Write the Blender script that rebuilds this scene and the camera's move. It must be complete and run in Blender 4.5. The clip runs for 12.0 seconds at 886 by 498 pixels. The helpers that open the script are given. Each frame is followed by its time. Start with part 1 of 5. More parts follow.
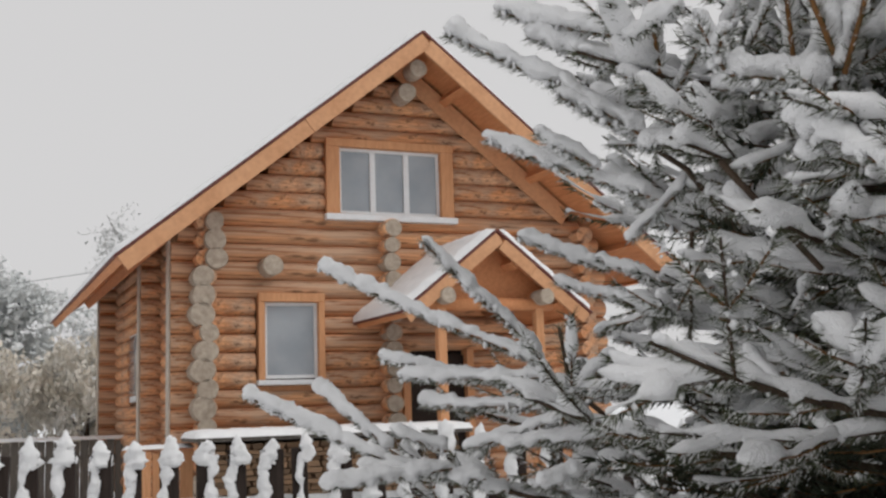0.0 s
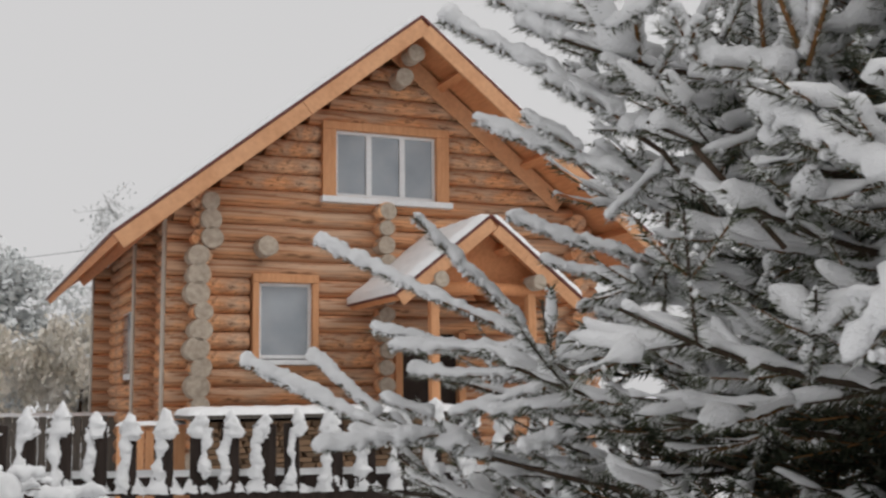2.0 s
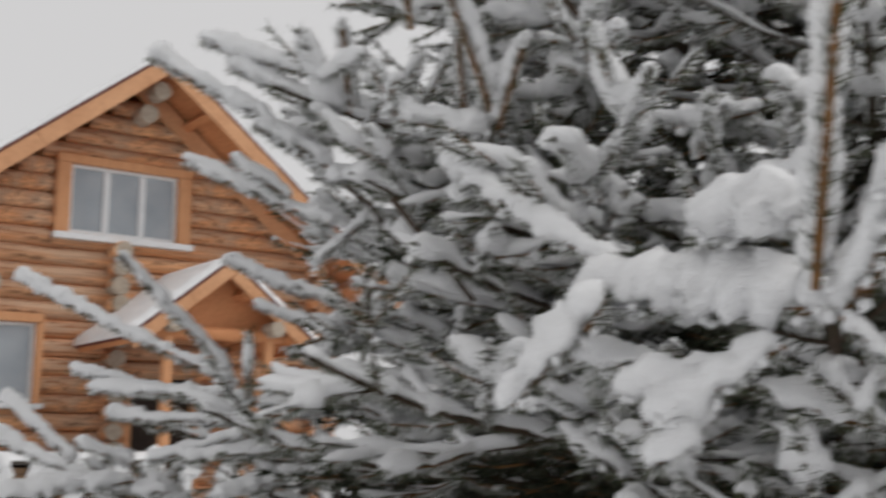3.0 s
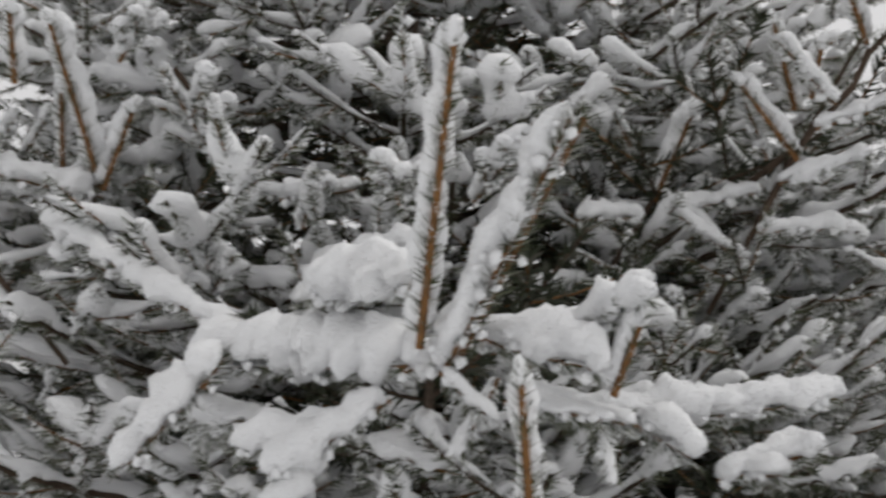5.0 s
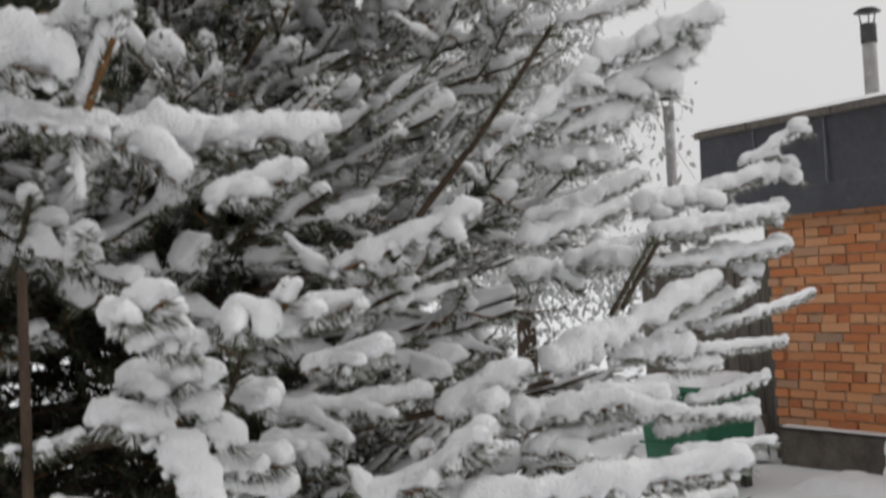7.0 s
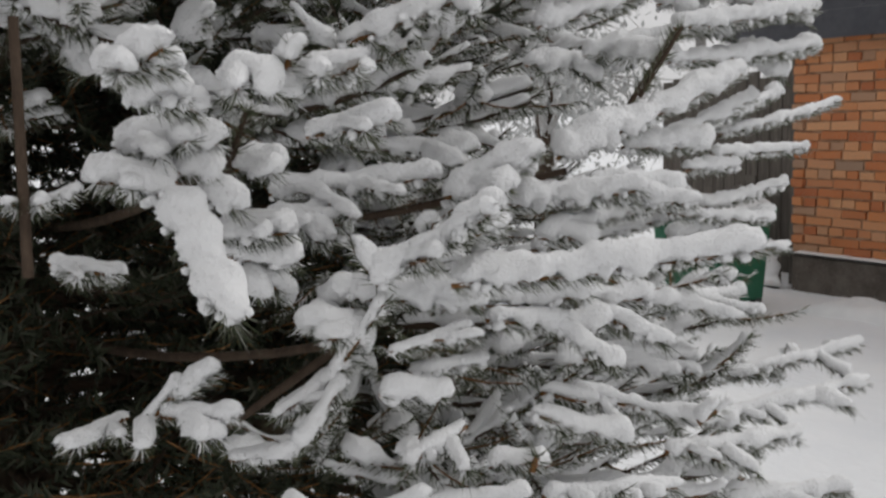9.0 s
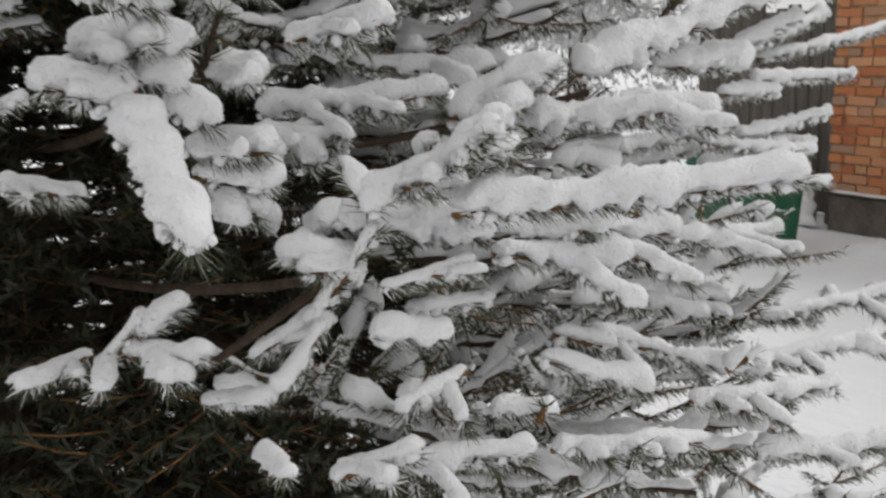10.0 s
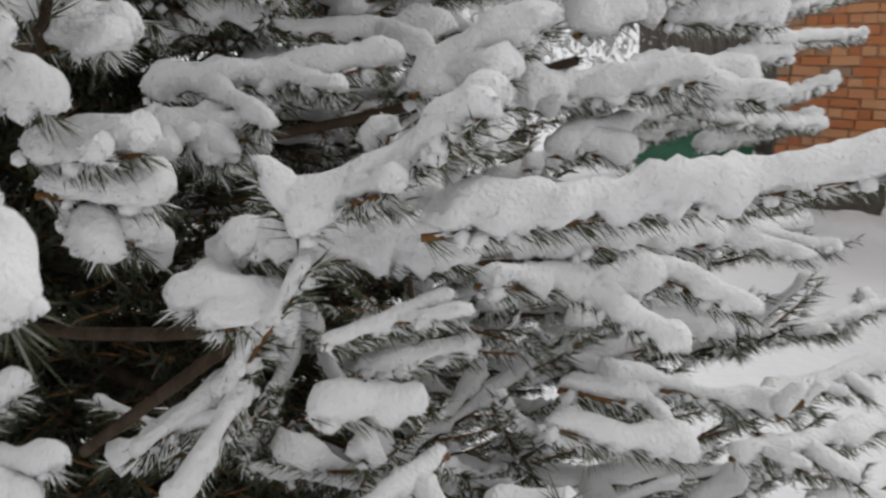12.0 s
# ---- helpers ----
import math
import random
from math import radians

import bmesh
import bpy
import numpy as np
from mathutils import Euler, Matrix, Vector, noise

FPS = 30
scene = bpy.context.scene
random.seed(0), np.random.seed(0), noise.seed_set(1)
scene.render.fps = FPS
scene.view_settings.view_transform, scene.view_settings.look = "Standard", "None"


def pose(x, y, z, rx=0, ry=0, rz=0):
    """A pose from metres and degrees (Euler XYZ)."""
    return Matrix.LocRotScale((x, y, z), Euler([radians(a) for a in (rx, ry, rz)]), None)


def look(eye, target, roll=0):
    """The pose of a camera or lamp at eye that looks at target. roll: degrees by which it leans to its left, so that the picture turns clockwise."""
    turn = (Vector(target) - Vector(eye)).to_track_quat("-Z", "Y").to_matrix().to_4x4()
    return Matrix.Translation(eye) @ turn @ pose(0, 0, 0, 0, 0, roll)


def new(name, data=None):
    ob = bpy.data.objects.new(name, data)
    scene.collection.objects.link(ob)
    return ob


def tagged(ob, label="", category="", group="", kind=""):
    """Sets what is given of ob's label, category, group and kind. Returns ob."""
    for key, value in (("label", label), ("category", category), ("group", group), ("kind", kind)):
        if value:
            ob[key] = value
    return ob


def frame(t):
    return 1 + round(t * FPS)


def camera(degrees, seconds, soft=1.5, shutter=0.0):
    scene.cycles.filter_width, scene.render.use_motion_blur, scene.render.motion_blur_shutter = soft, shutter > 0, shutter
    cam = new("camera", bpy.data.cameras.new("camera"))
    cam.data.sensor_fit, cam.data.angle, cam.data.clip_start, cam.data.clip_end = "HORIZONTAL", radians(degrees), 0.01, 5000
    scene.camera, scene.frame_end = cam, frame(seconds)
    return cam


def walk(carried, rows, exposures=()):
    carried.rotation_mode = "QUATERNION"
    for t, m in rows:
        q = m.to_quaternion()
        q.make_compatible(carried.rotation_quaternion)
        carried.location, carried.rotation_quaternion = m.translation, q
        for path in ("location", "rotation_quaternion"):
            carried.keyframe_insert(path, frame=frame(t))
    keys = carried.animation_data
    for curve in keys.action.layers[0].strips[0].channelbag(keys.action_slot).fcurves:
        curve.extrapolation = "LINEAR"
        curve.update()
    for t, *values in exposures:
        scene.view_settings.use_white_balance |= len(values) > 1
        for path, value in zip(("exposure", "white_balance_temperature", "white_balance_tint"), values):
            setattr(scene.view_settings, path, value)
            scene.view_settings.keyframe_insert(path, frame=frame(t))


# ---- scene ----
cam = camera(42.81, 12.0, soft=2.5, shutter=0.5)
PATH = [
    (0.0, pose(-0.000, -0.000, 1.649, 98.10, 1.79, 0.25)),
    (0.5, pose(0.004, -0.018, 1.642, 97.82, 1.67, 0.23)),
    (1.0, pose(0.001, -0.041, 1.635, 97.83, 1.28, 0.40)),
    (1.5, pose(0.000, -0.076, 1.626, 97.95, 0.98, 0.38)),
    (2.0, pose(0.009, -0.108, 1.614, 97.37, 0.67, -0.16)),
    (2.5, pose(0.039, -0.119, 1.617, 98.49, -0.01, -4.54)),
    (3.0, pose(0.082, -0.129, 1.607, 99.77, -0.04, -13.17)),
    (3.2, pose(0.104, -0.122, 1.611, 100.39, 0.30, -16.26)),
    (4.8, pose(-0.006, -0.164, 1.583, 102.89, 2.59, -33.43)),
    (5.0, pose(0.004, -0.164, 1.586, 102.96, 2.47, -34.98)),
    (5.5, pose(0.035, -0.201, 1.578, 103.13, 2.58, -41.81)),
    (6.0, pose(0.079, -0.246, 1.557, 102.90, 4.04, -48.57)),
    (6.5, pose(0.106, -0.267, 1.524, 97.67, 3.65, -52.78)),
    (7.0, pose(0.118, -0.252, 1.498, 92.18, 2.76, -53.53)),
    (7.2, pose(0.141, -0.235, 1.482, 90.90, 2.05, -53.50)),
    (8.8, pose(0.145, -0.242, 1.447, 83.94, 1.28, -52.54)),
    (9.0, pose(0.149, -0.239, 1.444, 83.26, 1.14, -52.54)),
    (9.5, pose(0.195, -0.223, 1.433, 82.13, 0.58, -50.61)),
    (9.7, pose(0.226, -0.207, 1.431, 81.06, 0.00, -50.35)),
    (10.0, pose(0.266, -0.185, 1.419, 80.00, 0.52, -50.86)),
    (10.5, pose(0.306, -0.059, 1.420, 79.52, 0.30, -56.43)),
    (11.0, pose(0.335, 0.009, 1.406, 78.74, 0.28, -59.89)),
    (11.5, pose(0.414, 0.023, 1.397, 78.83, 0.17, -57.90)),
    (12.0, pose(0.503, 0.030, 1.399, 78.93, 1.71, -54.26)),
]
# the clip's camera meters by itself as it turns
METERING = [(0.0, 0.03), (2.5, 0.0), (3.2, 0.0), (4.8, 0.10), (5.5, 0.12), (6.0, 0.17), (6.5, 0.10), (7.2, 0.02), (8.8, -0.06), (9.5, -0.04), (10.0, 0.13), (10.5, 0.16), (11.0, 0.13), (11.5, 0.06), (12.0, 0.03)]
walk(cam, PATH, METERING)

# ---- world and light: a bright, even overcast ----
world = bpy.data.worlds.new("overcast")
scene.world = world
world.use_nodes = True
wn, wl = world.node_tree.nodes, world.node_tree.links
wn.clear()
w_out = wn.new("ShaderNodeOutputWorld")
w_bg = wn.new("ShaderNodeBackground")
w_sky = wn.new("ShaderNodeTexSky")
w_sky.sky_type = "NISHITA"
w_sky.sun_disc = False
w_sky.sun_elevation = radians(46)
w_sky.sun_rotation = radians(110)
w_sky.air_density = 1.0
w_sky.dust_density = 4.0
w_hsv = wn.new("ShaderNodeHueSaturation")
w_hsv.inputs["Saturation"].default_value = 0.06
w_hsv.inputs["Value"].default_value = 0.055
w_mix = wn.new("ShaderNodeMix")
w_mix.data_type = "RGBA"
w_mix.inputs[0].default_value = 0.80
w_mix.inputs[7].default_value = (0.745, 0.737, 0.742, 1)
wl.new(w_sky.outputs[0], w_hsv.inputs["Color"])
wl.new(w_hsv.outputs[0], w_mix.inputs[6])
wl.new(w_mix.outputs[2], w_bg.inputs["Color"])
w_bg.inputs["Strength"].default_value = 1.0
wl.new(w_bg.outputs[0], w_out.inputs["Surface"])

sun_data = bpy.data.lights.new("sun", "SUN")
sun_data.energy = 1.0
sun_data.angle = radians(40)
sun_data.color = (1.0, 0.985, 0.96)
sun = new("sun", sun_data)
sun.matrix_world = look((8, -3, 9), (0, 0, 0))


# ---- materials ----
def material(name, rough=0.8, spec=0.3):
    m = bpy.data.materials.new(name)
    m.use_nodes = True
    b = m.node_tree.nodes["Principled BSDF"]
    b.inputs["Roughness"].default_value = rough
    b.inputs["Specular IOR Level"].default_value = spec
    return m, m.node_tree.nodes, m.node_tree.links, b


def noise_node(n, l, scale, detail=4.0, stretch=(1, 1, 1), coords="Object"):
    tc = n.new("ShaderNodeTexCoord")
    mp = n.new("ShaderNodeMapping")
    mp.inputs["Scale"].default_value = stretch
    l.new(tc.outputs[coords], mp.inputs[0])
    t = n.new("ShaderNodeTexNoise")
    t.inputs["Scale"].default_value = scale
    t.inputs["Detail"].default_value = detail
    l.new(mp.outputs[0], t.inputs["Vector"])
    return t.outputs["Fac"]


def ramp(n, l, fac, stops):
    r = n.new("ShaderNodeValToRGB")
    el = r.color_ramp.elements
    while len(el) < len(stops):
        el.new(0.5)
    for e, (p, c) in zip(el, stops):
        e.position, e.color = p, (*c, 1)
    l.new(fac, r.inputs[0])
    return r.outputs[0]


def mix(n, l, fac, a, b, kind="MIX"):
    m = n.new("ShaderNodeMix")
    m.data_type, m.blend_type = "RGBA", kind
    for sock, v in ((m.inputs[0], fac), (m.inputs[6], a), (m.inputs[7], b)):
        if isinstance(v, (int, float)):
            sock.default_value = v
        elif isinstance(v, tuple):
            sock.default_value = (*v, 1)
        else:
            l.new(v, sock)
    return m.outputs[2]


def bump(n, l, b, height, strength, distance):
    u = n.new("ShaderNodeBump")
    u.inputs["Strength"].default_value = strength
    u.inputs["Distance"].default_value = distance
    l.new(height, u.inputs["Height"])
    l.new(u.outputs[0], b.inputs["Normal"])


def simple(name, lo, hi, scale, rough=0.8, spec=0.3, stretch=(1, 1, 1), fine=None, bumped=0.3, dist=0.002, spread=(0.3, 0.7)):
    """Two-scale mottled surface between two colours."""
    m, n, l, b = material(name, rough, spec)
    a = noise_node(n, l, scale, 5, stretch)
    c = ramp(n, l, a, [(spread[0], lo), (spread[1], hi)])
    f = noise_node(n, l, fine or scale * 7, 3, stretch)
    c = mix(n, l, 0.25, c, ramp(n, l, f, [(0.3, tuple(v * 0.55 for v in lo)), (0.7, hi)]))
    l.new(c, b.inputs["Base Color"])
    bump(n, l, b, f, bumped, dist)
    return m


def per_piece(name, stops, scale, rough=0.85, stretch=(1, 1, 1), bumped=0.4, dist=0.004, dirt=(0.1, 0.08, 0.06), amount=0.3):
    """Colour by piece (random per object), with grain and dirt on top."""
    m, n, l, b = material(name, rough, 0.25)
    oi = n.new("ShaderNodeObjectInfo")
    c = ramp(n, l, oi.outputs["Random"], stops)
    a = noise_node(n, l, scale, 6, stretch)
    f = noise_node(n, l, scale * 6, 3, stretch)
    g = ramp(n, l, a, [(0.42, (0, 0, 0)), (0.72, (1, 1, 1))])
    sc = n.new("ShaderNodeMath")
    sc.operation = "MULTIPLY"
    sc.inputs[1].default_value = amount
    l.new(g, sc.inputs[0])
    c = mix(n, l, sc.outputs[0], c, dirt)
    c = mix(n, l, 0.35, c, ramp(n, l, f, [(0.25, (0.45, 0.45, 0.45)), (0.75, (1, 1, 1))]), "MULTIPLY")
    l.new(c, b.inputs["Base Color"])
    bump(n, l, b, f, bumped, dist)
    return m


def snow_material():
    m, n, l, b = material("snow", 0.85, 0.15)
    a = noise_node(n, l, 9, 5)
    c = ramp(n, l, a, [(0.3, (0.78, 0.782, 0.79)), (0.7, (0.86, 0.86, 0.862))])
    l.new(c, b.inputs["Base Color"])
    f = noise_node(n, l, 230, 5)
    bump(n, l, b, f, 0.8, 0.005)
    return m


SNOW = snow_material()


def ground_snow_material():
    m, n, l, b = material("ground snow", 0.8, 0.2)
    a = noise_node(n, l, 1.3, 6)
    c = ramp(n, l, a, [(0.3, (0.80, 0.815, 0.84)), (0.7, (0.89, 0.895, 0.90))])
    l.new(c, b.inputs["Base Color"])
    f = noise_node(n, l, 16, 6)
    bump(n, l, b, f, 0.5, 0.03)
    return m


GROUND_SNOW = ground_snow_material()


def needle_material(name, stops):
    m, n, l, b = material(name, 0.6, 0.3)
    g = n.new("ShaderNodeNewGeometry")
    c = ramp(n, l, g.outputs["Random Per Island"], stops)
    l.new(c, b.inputs["Base Color"])
    return m


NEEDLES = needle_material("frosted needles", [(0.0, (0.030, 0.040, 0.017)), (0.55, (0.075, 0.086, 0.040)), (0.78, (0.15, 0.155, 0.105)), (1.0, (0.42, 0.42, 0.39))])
# unfrosted darker copy of the needles: shade inside the crown, put into colour
SHADE_TONED_NEEDLES = needle_material("needles with shade in colour", [(0.0, (0.014, 0.019, 0.009)), (0.7, (0.036, 0.043, 0.022)), (1.0, (0.085, 0.08, 0.062))])
BARK = simple("spruce bark", (0.042, 0.029, 0.021), (0.105, 0.074, 0.053), 40, 0.9, 0.15, (1, 1, 0.4), bumped=0.6, dist=0.004)
# dark brown for an added disc that dims bounce light below the spruce
BOUNCE_CUT = simple("bounce-cutting dark ground", (0.022, 0.016, 0.011), (0.065, 0.045, 0.030), 30, 0.95, 0.1, bumped=0.6, dist=0.01)
SHOOT = simple("young shoot bark", (0.11, 0.052, 0.020), (0.27, 0.135, 0.050), 60, 0.8, 0.2)


def log_material():
    m, n, l, b = material("amber log", 0.72, 0.3)
    oi = n.new("ShaderNodeObjectInfo")
    c = ramp(n, l, oi.outputs["Random"], [(0.0, (0.65, 0.30, 0.14)), (0.4, (0.78, 0.42, 0.215)), (0.7, (0.73, 0.345, 0.16)), (1.0, (0.74, 0.44, 0.26))])
    # weathered, greyed stretches
    w = ramp(n, l, noise_node(n, l, 1.0, 5, (3.5, 5, 5)), [(0.44, (0, 0, 0)), (0.62, (0.85, 0.85, 0.85))])
    c = mix(n, l, w, c, (0.50, 0.34, 0.235))
    # fine grain along the log
    g = noise_node(n, l, 1.0, 6, (9, 60, 60))
    c = mix(n, l, 0.75, c, ramp(n, l, g, [(0.30, (0.50, 0.42, 0.38)), (0.55, (1, 1, 1))]), "MULTIPLY")
    # knots and bark scraps
    k = ramp(n, l, noise_node(n, l, 1.0, 2, (16, 12, 12)), [(0.60, (0, 0, 0)), (0.70, (0.8, 0.8, 0.8))])
    c = mix(n, l, k, c, (0.13, 0.06, 0.03))
    # long rust-brown resin stains
    st = ramp(n, l, noise_node(n, l, 1.0, 4, (5, 22, 22)), [(0.54, (0, 0, 0)), (0.68, (0.75, 0.75, 0.75))])
    c = mix(n, l, st, c, (0.27, 0.095, 0.035))
    l.new(c, b.inputs["Base Color"])
    bump(n, l, b, g, 0.6, 0.008)
    return m


LOG = log_material()
BARGE = simple("barge board", (0.54, 0.265, 0.13), (0.68, 0.37, 0.20), 2.2, 0.65, 0.3, fine=18)
LOG_END = simple("weathered log end", (0.32, 0.262, 0.205), (0.54, 0.46, 0.375), 14, 0.9, 0.1, bumped=0.4, dist=0.004)
PLANK = simple("amber plank", (0.50, 0.20, 0.085), (0.68, 0.31, 0.14), 5, 0.7, 0.3, (6, 0.6, 6), fine=40)
TRIM = simple("trim board", (0.54, 0.25, 0.115), (0.70, 0.36, 0.18), 6, 0.65, 0.3, (6, 6, 0.6), fine=40)
GREY_BOARD = simple("grey edge board", (0.40, 0.345, 0.285), (0.60, 0.53, 0.46), 8, 0.85, 0.2, (6, 6, 0.6))
WHITE_PVC = simple("white plastic frame", (0.72, 0.73, 0.74), (0.82, 0.83, 0.84), 5, 0.35, 0.5, bumped=0.05)
METAL_RED = simple("dark red metal edge", (0.10, 0.025, 0.022), (0.17, 0.05, 0.04), 8, 0.5, 0.4, bumped=0.1)
ROOF_GREY = simple("grey metal sheet", (0.105, 0.11, 0.125), (0.155, 0.16, 0.18), 3, 0.45, 0.45, bumped=0.1)
# for the pickets; also the near-black of the door, lining and firewood core
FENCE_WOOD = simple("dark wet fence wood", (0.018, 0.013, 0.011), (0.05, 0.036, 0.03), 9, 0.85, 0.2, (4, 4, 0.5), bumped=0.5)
GREY_WOOD = simple("weathered grey boards", (0.09, 0.08, 0.07), (0.19, 0.17, 0.15), 7, 0.9, 0.15, (5, 5, 0.5), bumped=0.5)
BRICK = per_piece("orange brick", [(0.0, (0.50, 0.14, 0.05)), (0.25, (0.70, 0.25, 0.085)), (0.5, (0.78, 0.40, 0.20)), (0.72, (0.62, 0.19, 0.06)), (0.88, (0.70, 0.36, 0.19)), (1.0, (0.40, 0.26, 0.18))], 11, 0.9, (1, 1, 1), 0.6, 0.006, (0.42, 0.30, 0.21), 0.6)
MORTAR = simple("sandy mortar", (0.22, 0.125, 0.075), (0.50, 0.32, 0.21), 14, 0.95, 0.1, bumped=0.5, dist=0.006)
CONCRETE = simple("damp concrete plinth", (0.085, 0.072, 0.062), (0.17, 0.15, 0.13), 6, 0.9, 0.15, bumped=0.5, dist=0.006)
TEAL = simple("teal paint on brick", (0.16, 0.27, 0.21), (0.26, 0.37, 0.29), 12, 0.8, 0.2)
BIN_GREEN = simple("green painted metal", (0.010, 0.090, 0.045), (0.020, 0.14, 0.075), 6, 0.5, 0.4, bumped=0.15)
STEEL = simple("flue steel", (0.22, 0.21, 0.20), (0.42, 0.41, 0.40), 9, 0.45, 0.5, bumped=0.1)
SOOT = simple("sooty steel", (0.03, 0.03, 0.03), (0.10, 0.10, 0.10), 9, 0.7, 0.3)
SPLIT_WOOD = per_piece("split firewood", [(0.0, (0.10, 0.065, 0.04)), (0.5, (0.20, 0.125, 0.075)), (1.0, (0.28, 0.17, 0.10))], 12, 0.9)
WIRE = simple("frosted cable", (0.16, 0.16, 0.165), (0.34, 0.34, 0.35), 5, 0.6)
FROST_TWIG = simple("frosted twigs", (0.32, 0.30, 0.28), (0.66, 0.66, 0.66), 3, 0.9, 0.1)
FROST_LEAF = simple("frosted leaves", (0.45, 0.46, 0.45), (0.78, 0.79, 0.79), 1.2, 0.9, 0.1)
# the next two are frost colours paled further to paint in distance haze
HAZED_FROST_YELLOW = simple("frosted yellow leaves paled by haze", (0.68, 0.61, 0.49), (0.90, 0.88, 0.84), 1.2, 0.9, 0.1)
HAZED_FROST_GREEN = simple("frosted green leaves paled by haze", (0.62, 0.645, 0.64), (0.90, 0.91, 0.91), 1.0, 0.9, 0.1)


def glass_material():
    m, n, l, b = material("window glass with reflection tone", 0.08, 0.6)
    b.inputs["Base Color"].default_value = (0.13, 0.16, 0.20, 1)
    b.inputs["Metallic"].default_value = 0.0
    b.inputs["Coat Weight"].default_value = 1.0
    b.inputs["Coat Roughness"].default_value = 0.05
    a = noise_node(n, l, 1.5, 4)
    # pale mottled base colour paints in the reflections on the panes
    l.new(ramp(n, l, a, [(0.3, (0.22, 0.25, 0.28)), (0.7, (0.33, 0.36, 0.39))]), b.inputs["Base Color"])
    return m


GLASS = glass_material()


# ---- mesh helpers ----
def put(name, bm, mat, parent=None, label="", smooth=False):
    me = bpy.data.meshes.new(name)
    bm.normal_update()
    bm.to_mesh(me)
    bm.free()
    me.materials.append(mat)
    if smooth:
        me.polygons.foreach_set("use_smooth", [True] * len(me.polygons))
    ob = new(name, me)
    if parent is not None:
        ob.parent = parent
    return tagged(ob, label)


part = put


def fast_mesh(name, co, faces, size, mat, parent=None, smooth=True):
    """A mesh of many triangles or quads, from arrays."""
    me = bpy.data.meshes.new(name)
    nf = len(faces)
    me.vertices.add(len(co))
    me.vertices.foreach_set("co", np.asarray(co, dtype=np.float32).ravel())
    me.loops.add(nf * size)
    me.loops.foreach_set("vertex_index", np.asarray(faces, dtype=np.int32).ravel())
    me.polygons.add(nf)
    me.polygons.foreach_set("loop_start", np.arange(0, nf * size, size, dtype=np.int32))
    me.polygons.foreach_set("use_smooth", np.full(nf, smooth))
    me.update(calc_edges=True)
    me.materials.append(mat)
    ob = new(name, me)
    if parent is not None:
        ob.parent = parent
    return ob


def box(bm, x0, x1, y0, y1, z0, z1, bevel=0.0, m=None):
    r = bmesh.ops.create_cube(bm, size=1)
    vs = r["verts"]
    for v in vs:
        v.co = Vector(((x0 + x1) / 2 + v.co.x * (x1 - x0), (y0 + y1) / 2 + v.co.y * (y1 - y0), (z0 + z1) / 2 + v.co.z * (z1 - z0)))
    if bevel:
        es = list({e for v in vs for e in v.link_edges})
        g = bmesh.ops.bevel(bm, geom=es, offset=bevel, segments=1, affect="EDGES")
        vs = list({v for f in g["faces"] for v in f.verts} | {v for v in vs if v.is_valid})
    if m is not None:
        bmesh.ops.transform(bm, matrix=m, verts=vs)
    return vs


def cyl(bm, a, b, r0, r1, seg=12, caps=True):
    a, b = Vector(a), Vector(b)
    d = b - a
    m = Matrix.Translation((a + b) / 2) @ d.to_track_quat("Z", "Y").to_matrix().to_4x4()
    return bmesh.ops.create_cone(bm, cap_ends=caps, segments=seg, radius1=r0, radius2=r1, depth=d.length, matrix=m)["verts"]


def boxed(name, mat, parent, dims, bevel=0.0, label=""):
    bm = bmesh.new()
    box(bm, *dims, bevel=bevel)
    return put(name, bm, mat, parent, label)


def empty(name, m, label, category, group=""):
    e = new(name)
    e.matrix_world = m
    return tagged(e, label, category, group)


def lumpy(p, cell):
    """Smooth noise of about -1..1 for an array of places, with lumps of the given size."""
    q = np.asarray(p) * (6.28 / cell)
    return (np.sin(q[:, 0] * 1.0 + 0.7 * np.sin(q[:, 1] * 0.9 + 1.3)) + np.sin(q[:, 1] * 1.1 + 0.8 * np.sin(q[:, 2] * 1.05 + 0.4)) + np.sin(q[:, 2] * 0.95 + 0.8 * np.sin(q[:, 0] * 1.1 + 2.1))) / 3


def vnoise(p, cell):
    """Value noise of about -1..1 for an array of places."""
    q = np.asarray(p, float) / cell
    i = np.floor(q).astype(np.int64)
    f = q - i
    f = f * f * (3 - 2 * f)
    total = np.zeros(len(q))
    for dx in (0, 1):
        for dy in (0, 1):
            for dz in (0, 1):
                h = ((i[:, 0] + dx) * 374761393 + (i[:, 1] + dy) * 668265263 + (i[:, 2] + dz) * 1274126177) & 0xFFFFFFFF
                h = ((h ^ (h >> 13)) * 1103515245) & 0xFFFFFFFF
                h = (h ^ (h >> 16)) & 0xFFFF
                w = (f[:, 0] if dx else 1 - f[:, 0]) * (f[:, 1] if dy else 1 - f[:, 1]) * (f[:, 2] if dz else 1 - f[:, 2])
                total += w * (h / 32767.5 - 1)
    return total


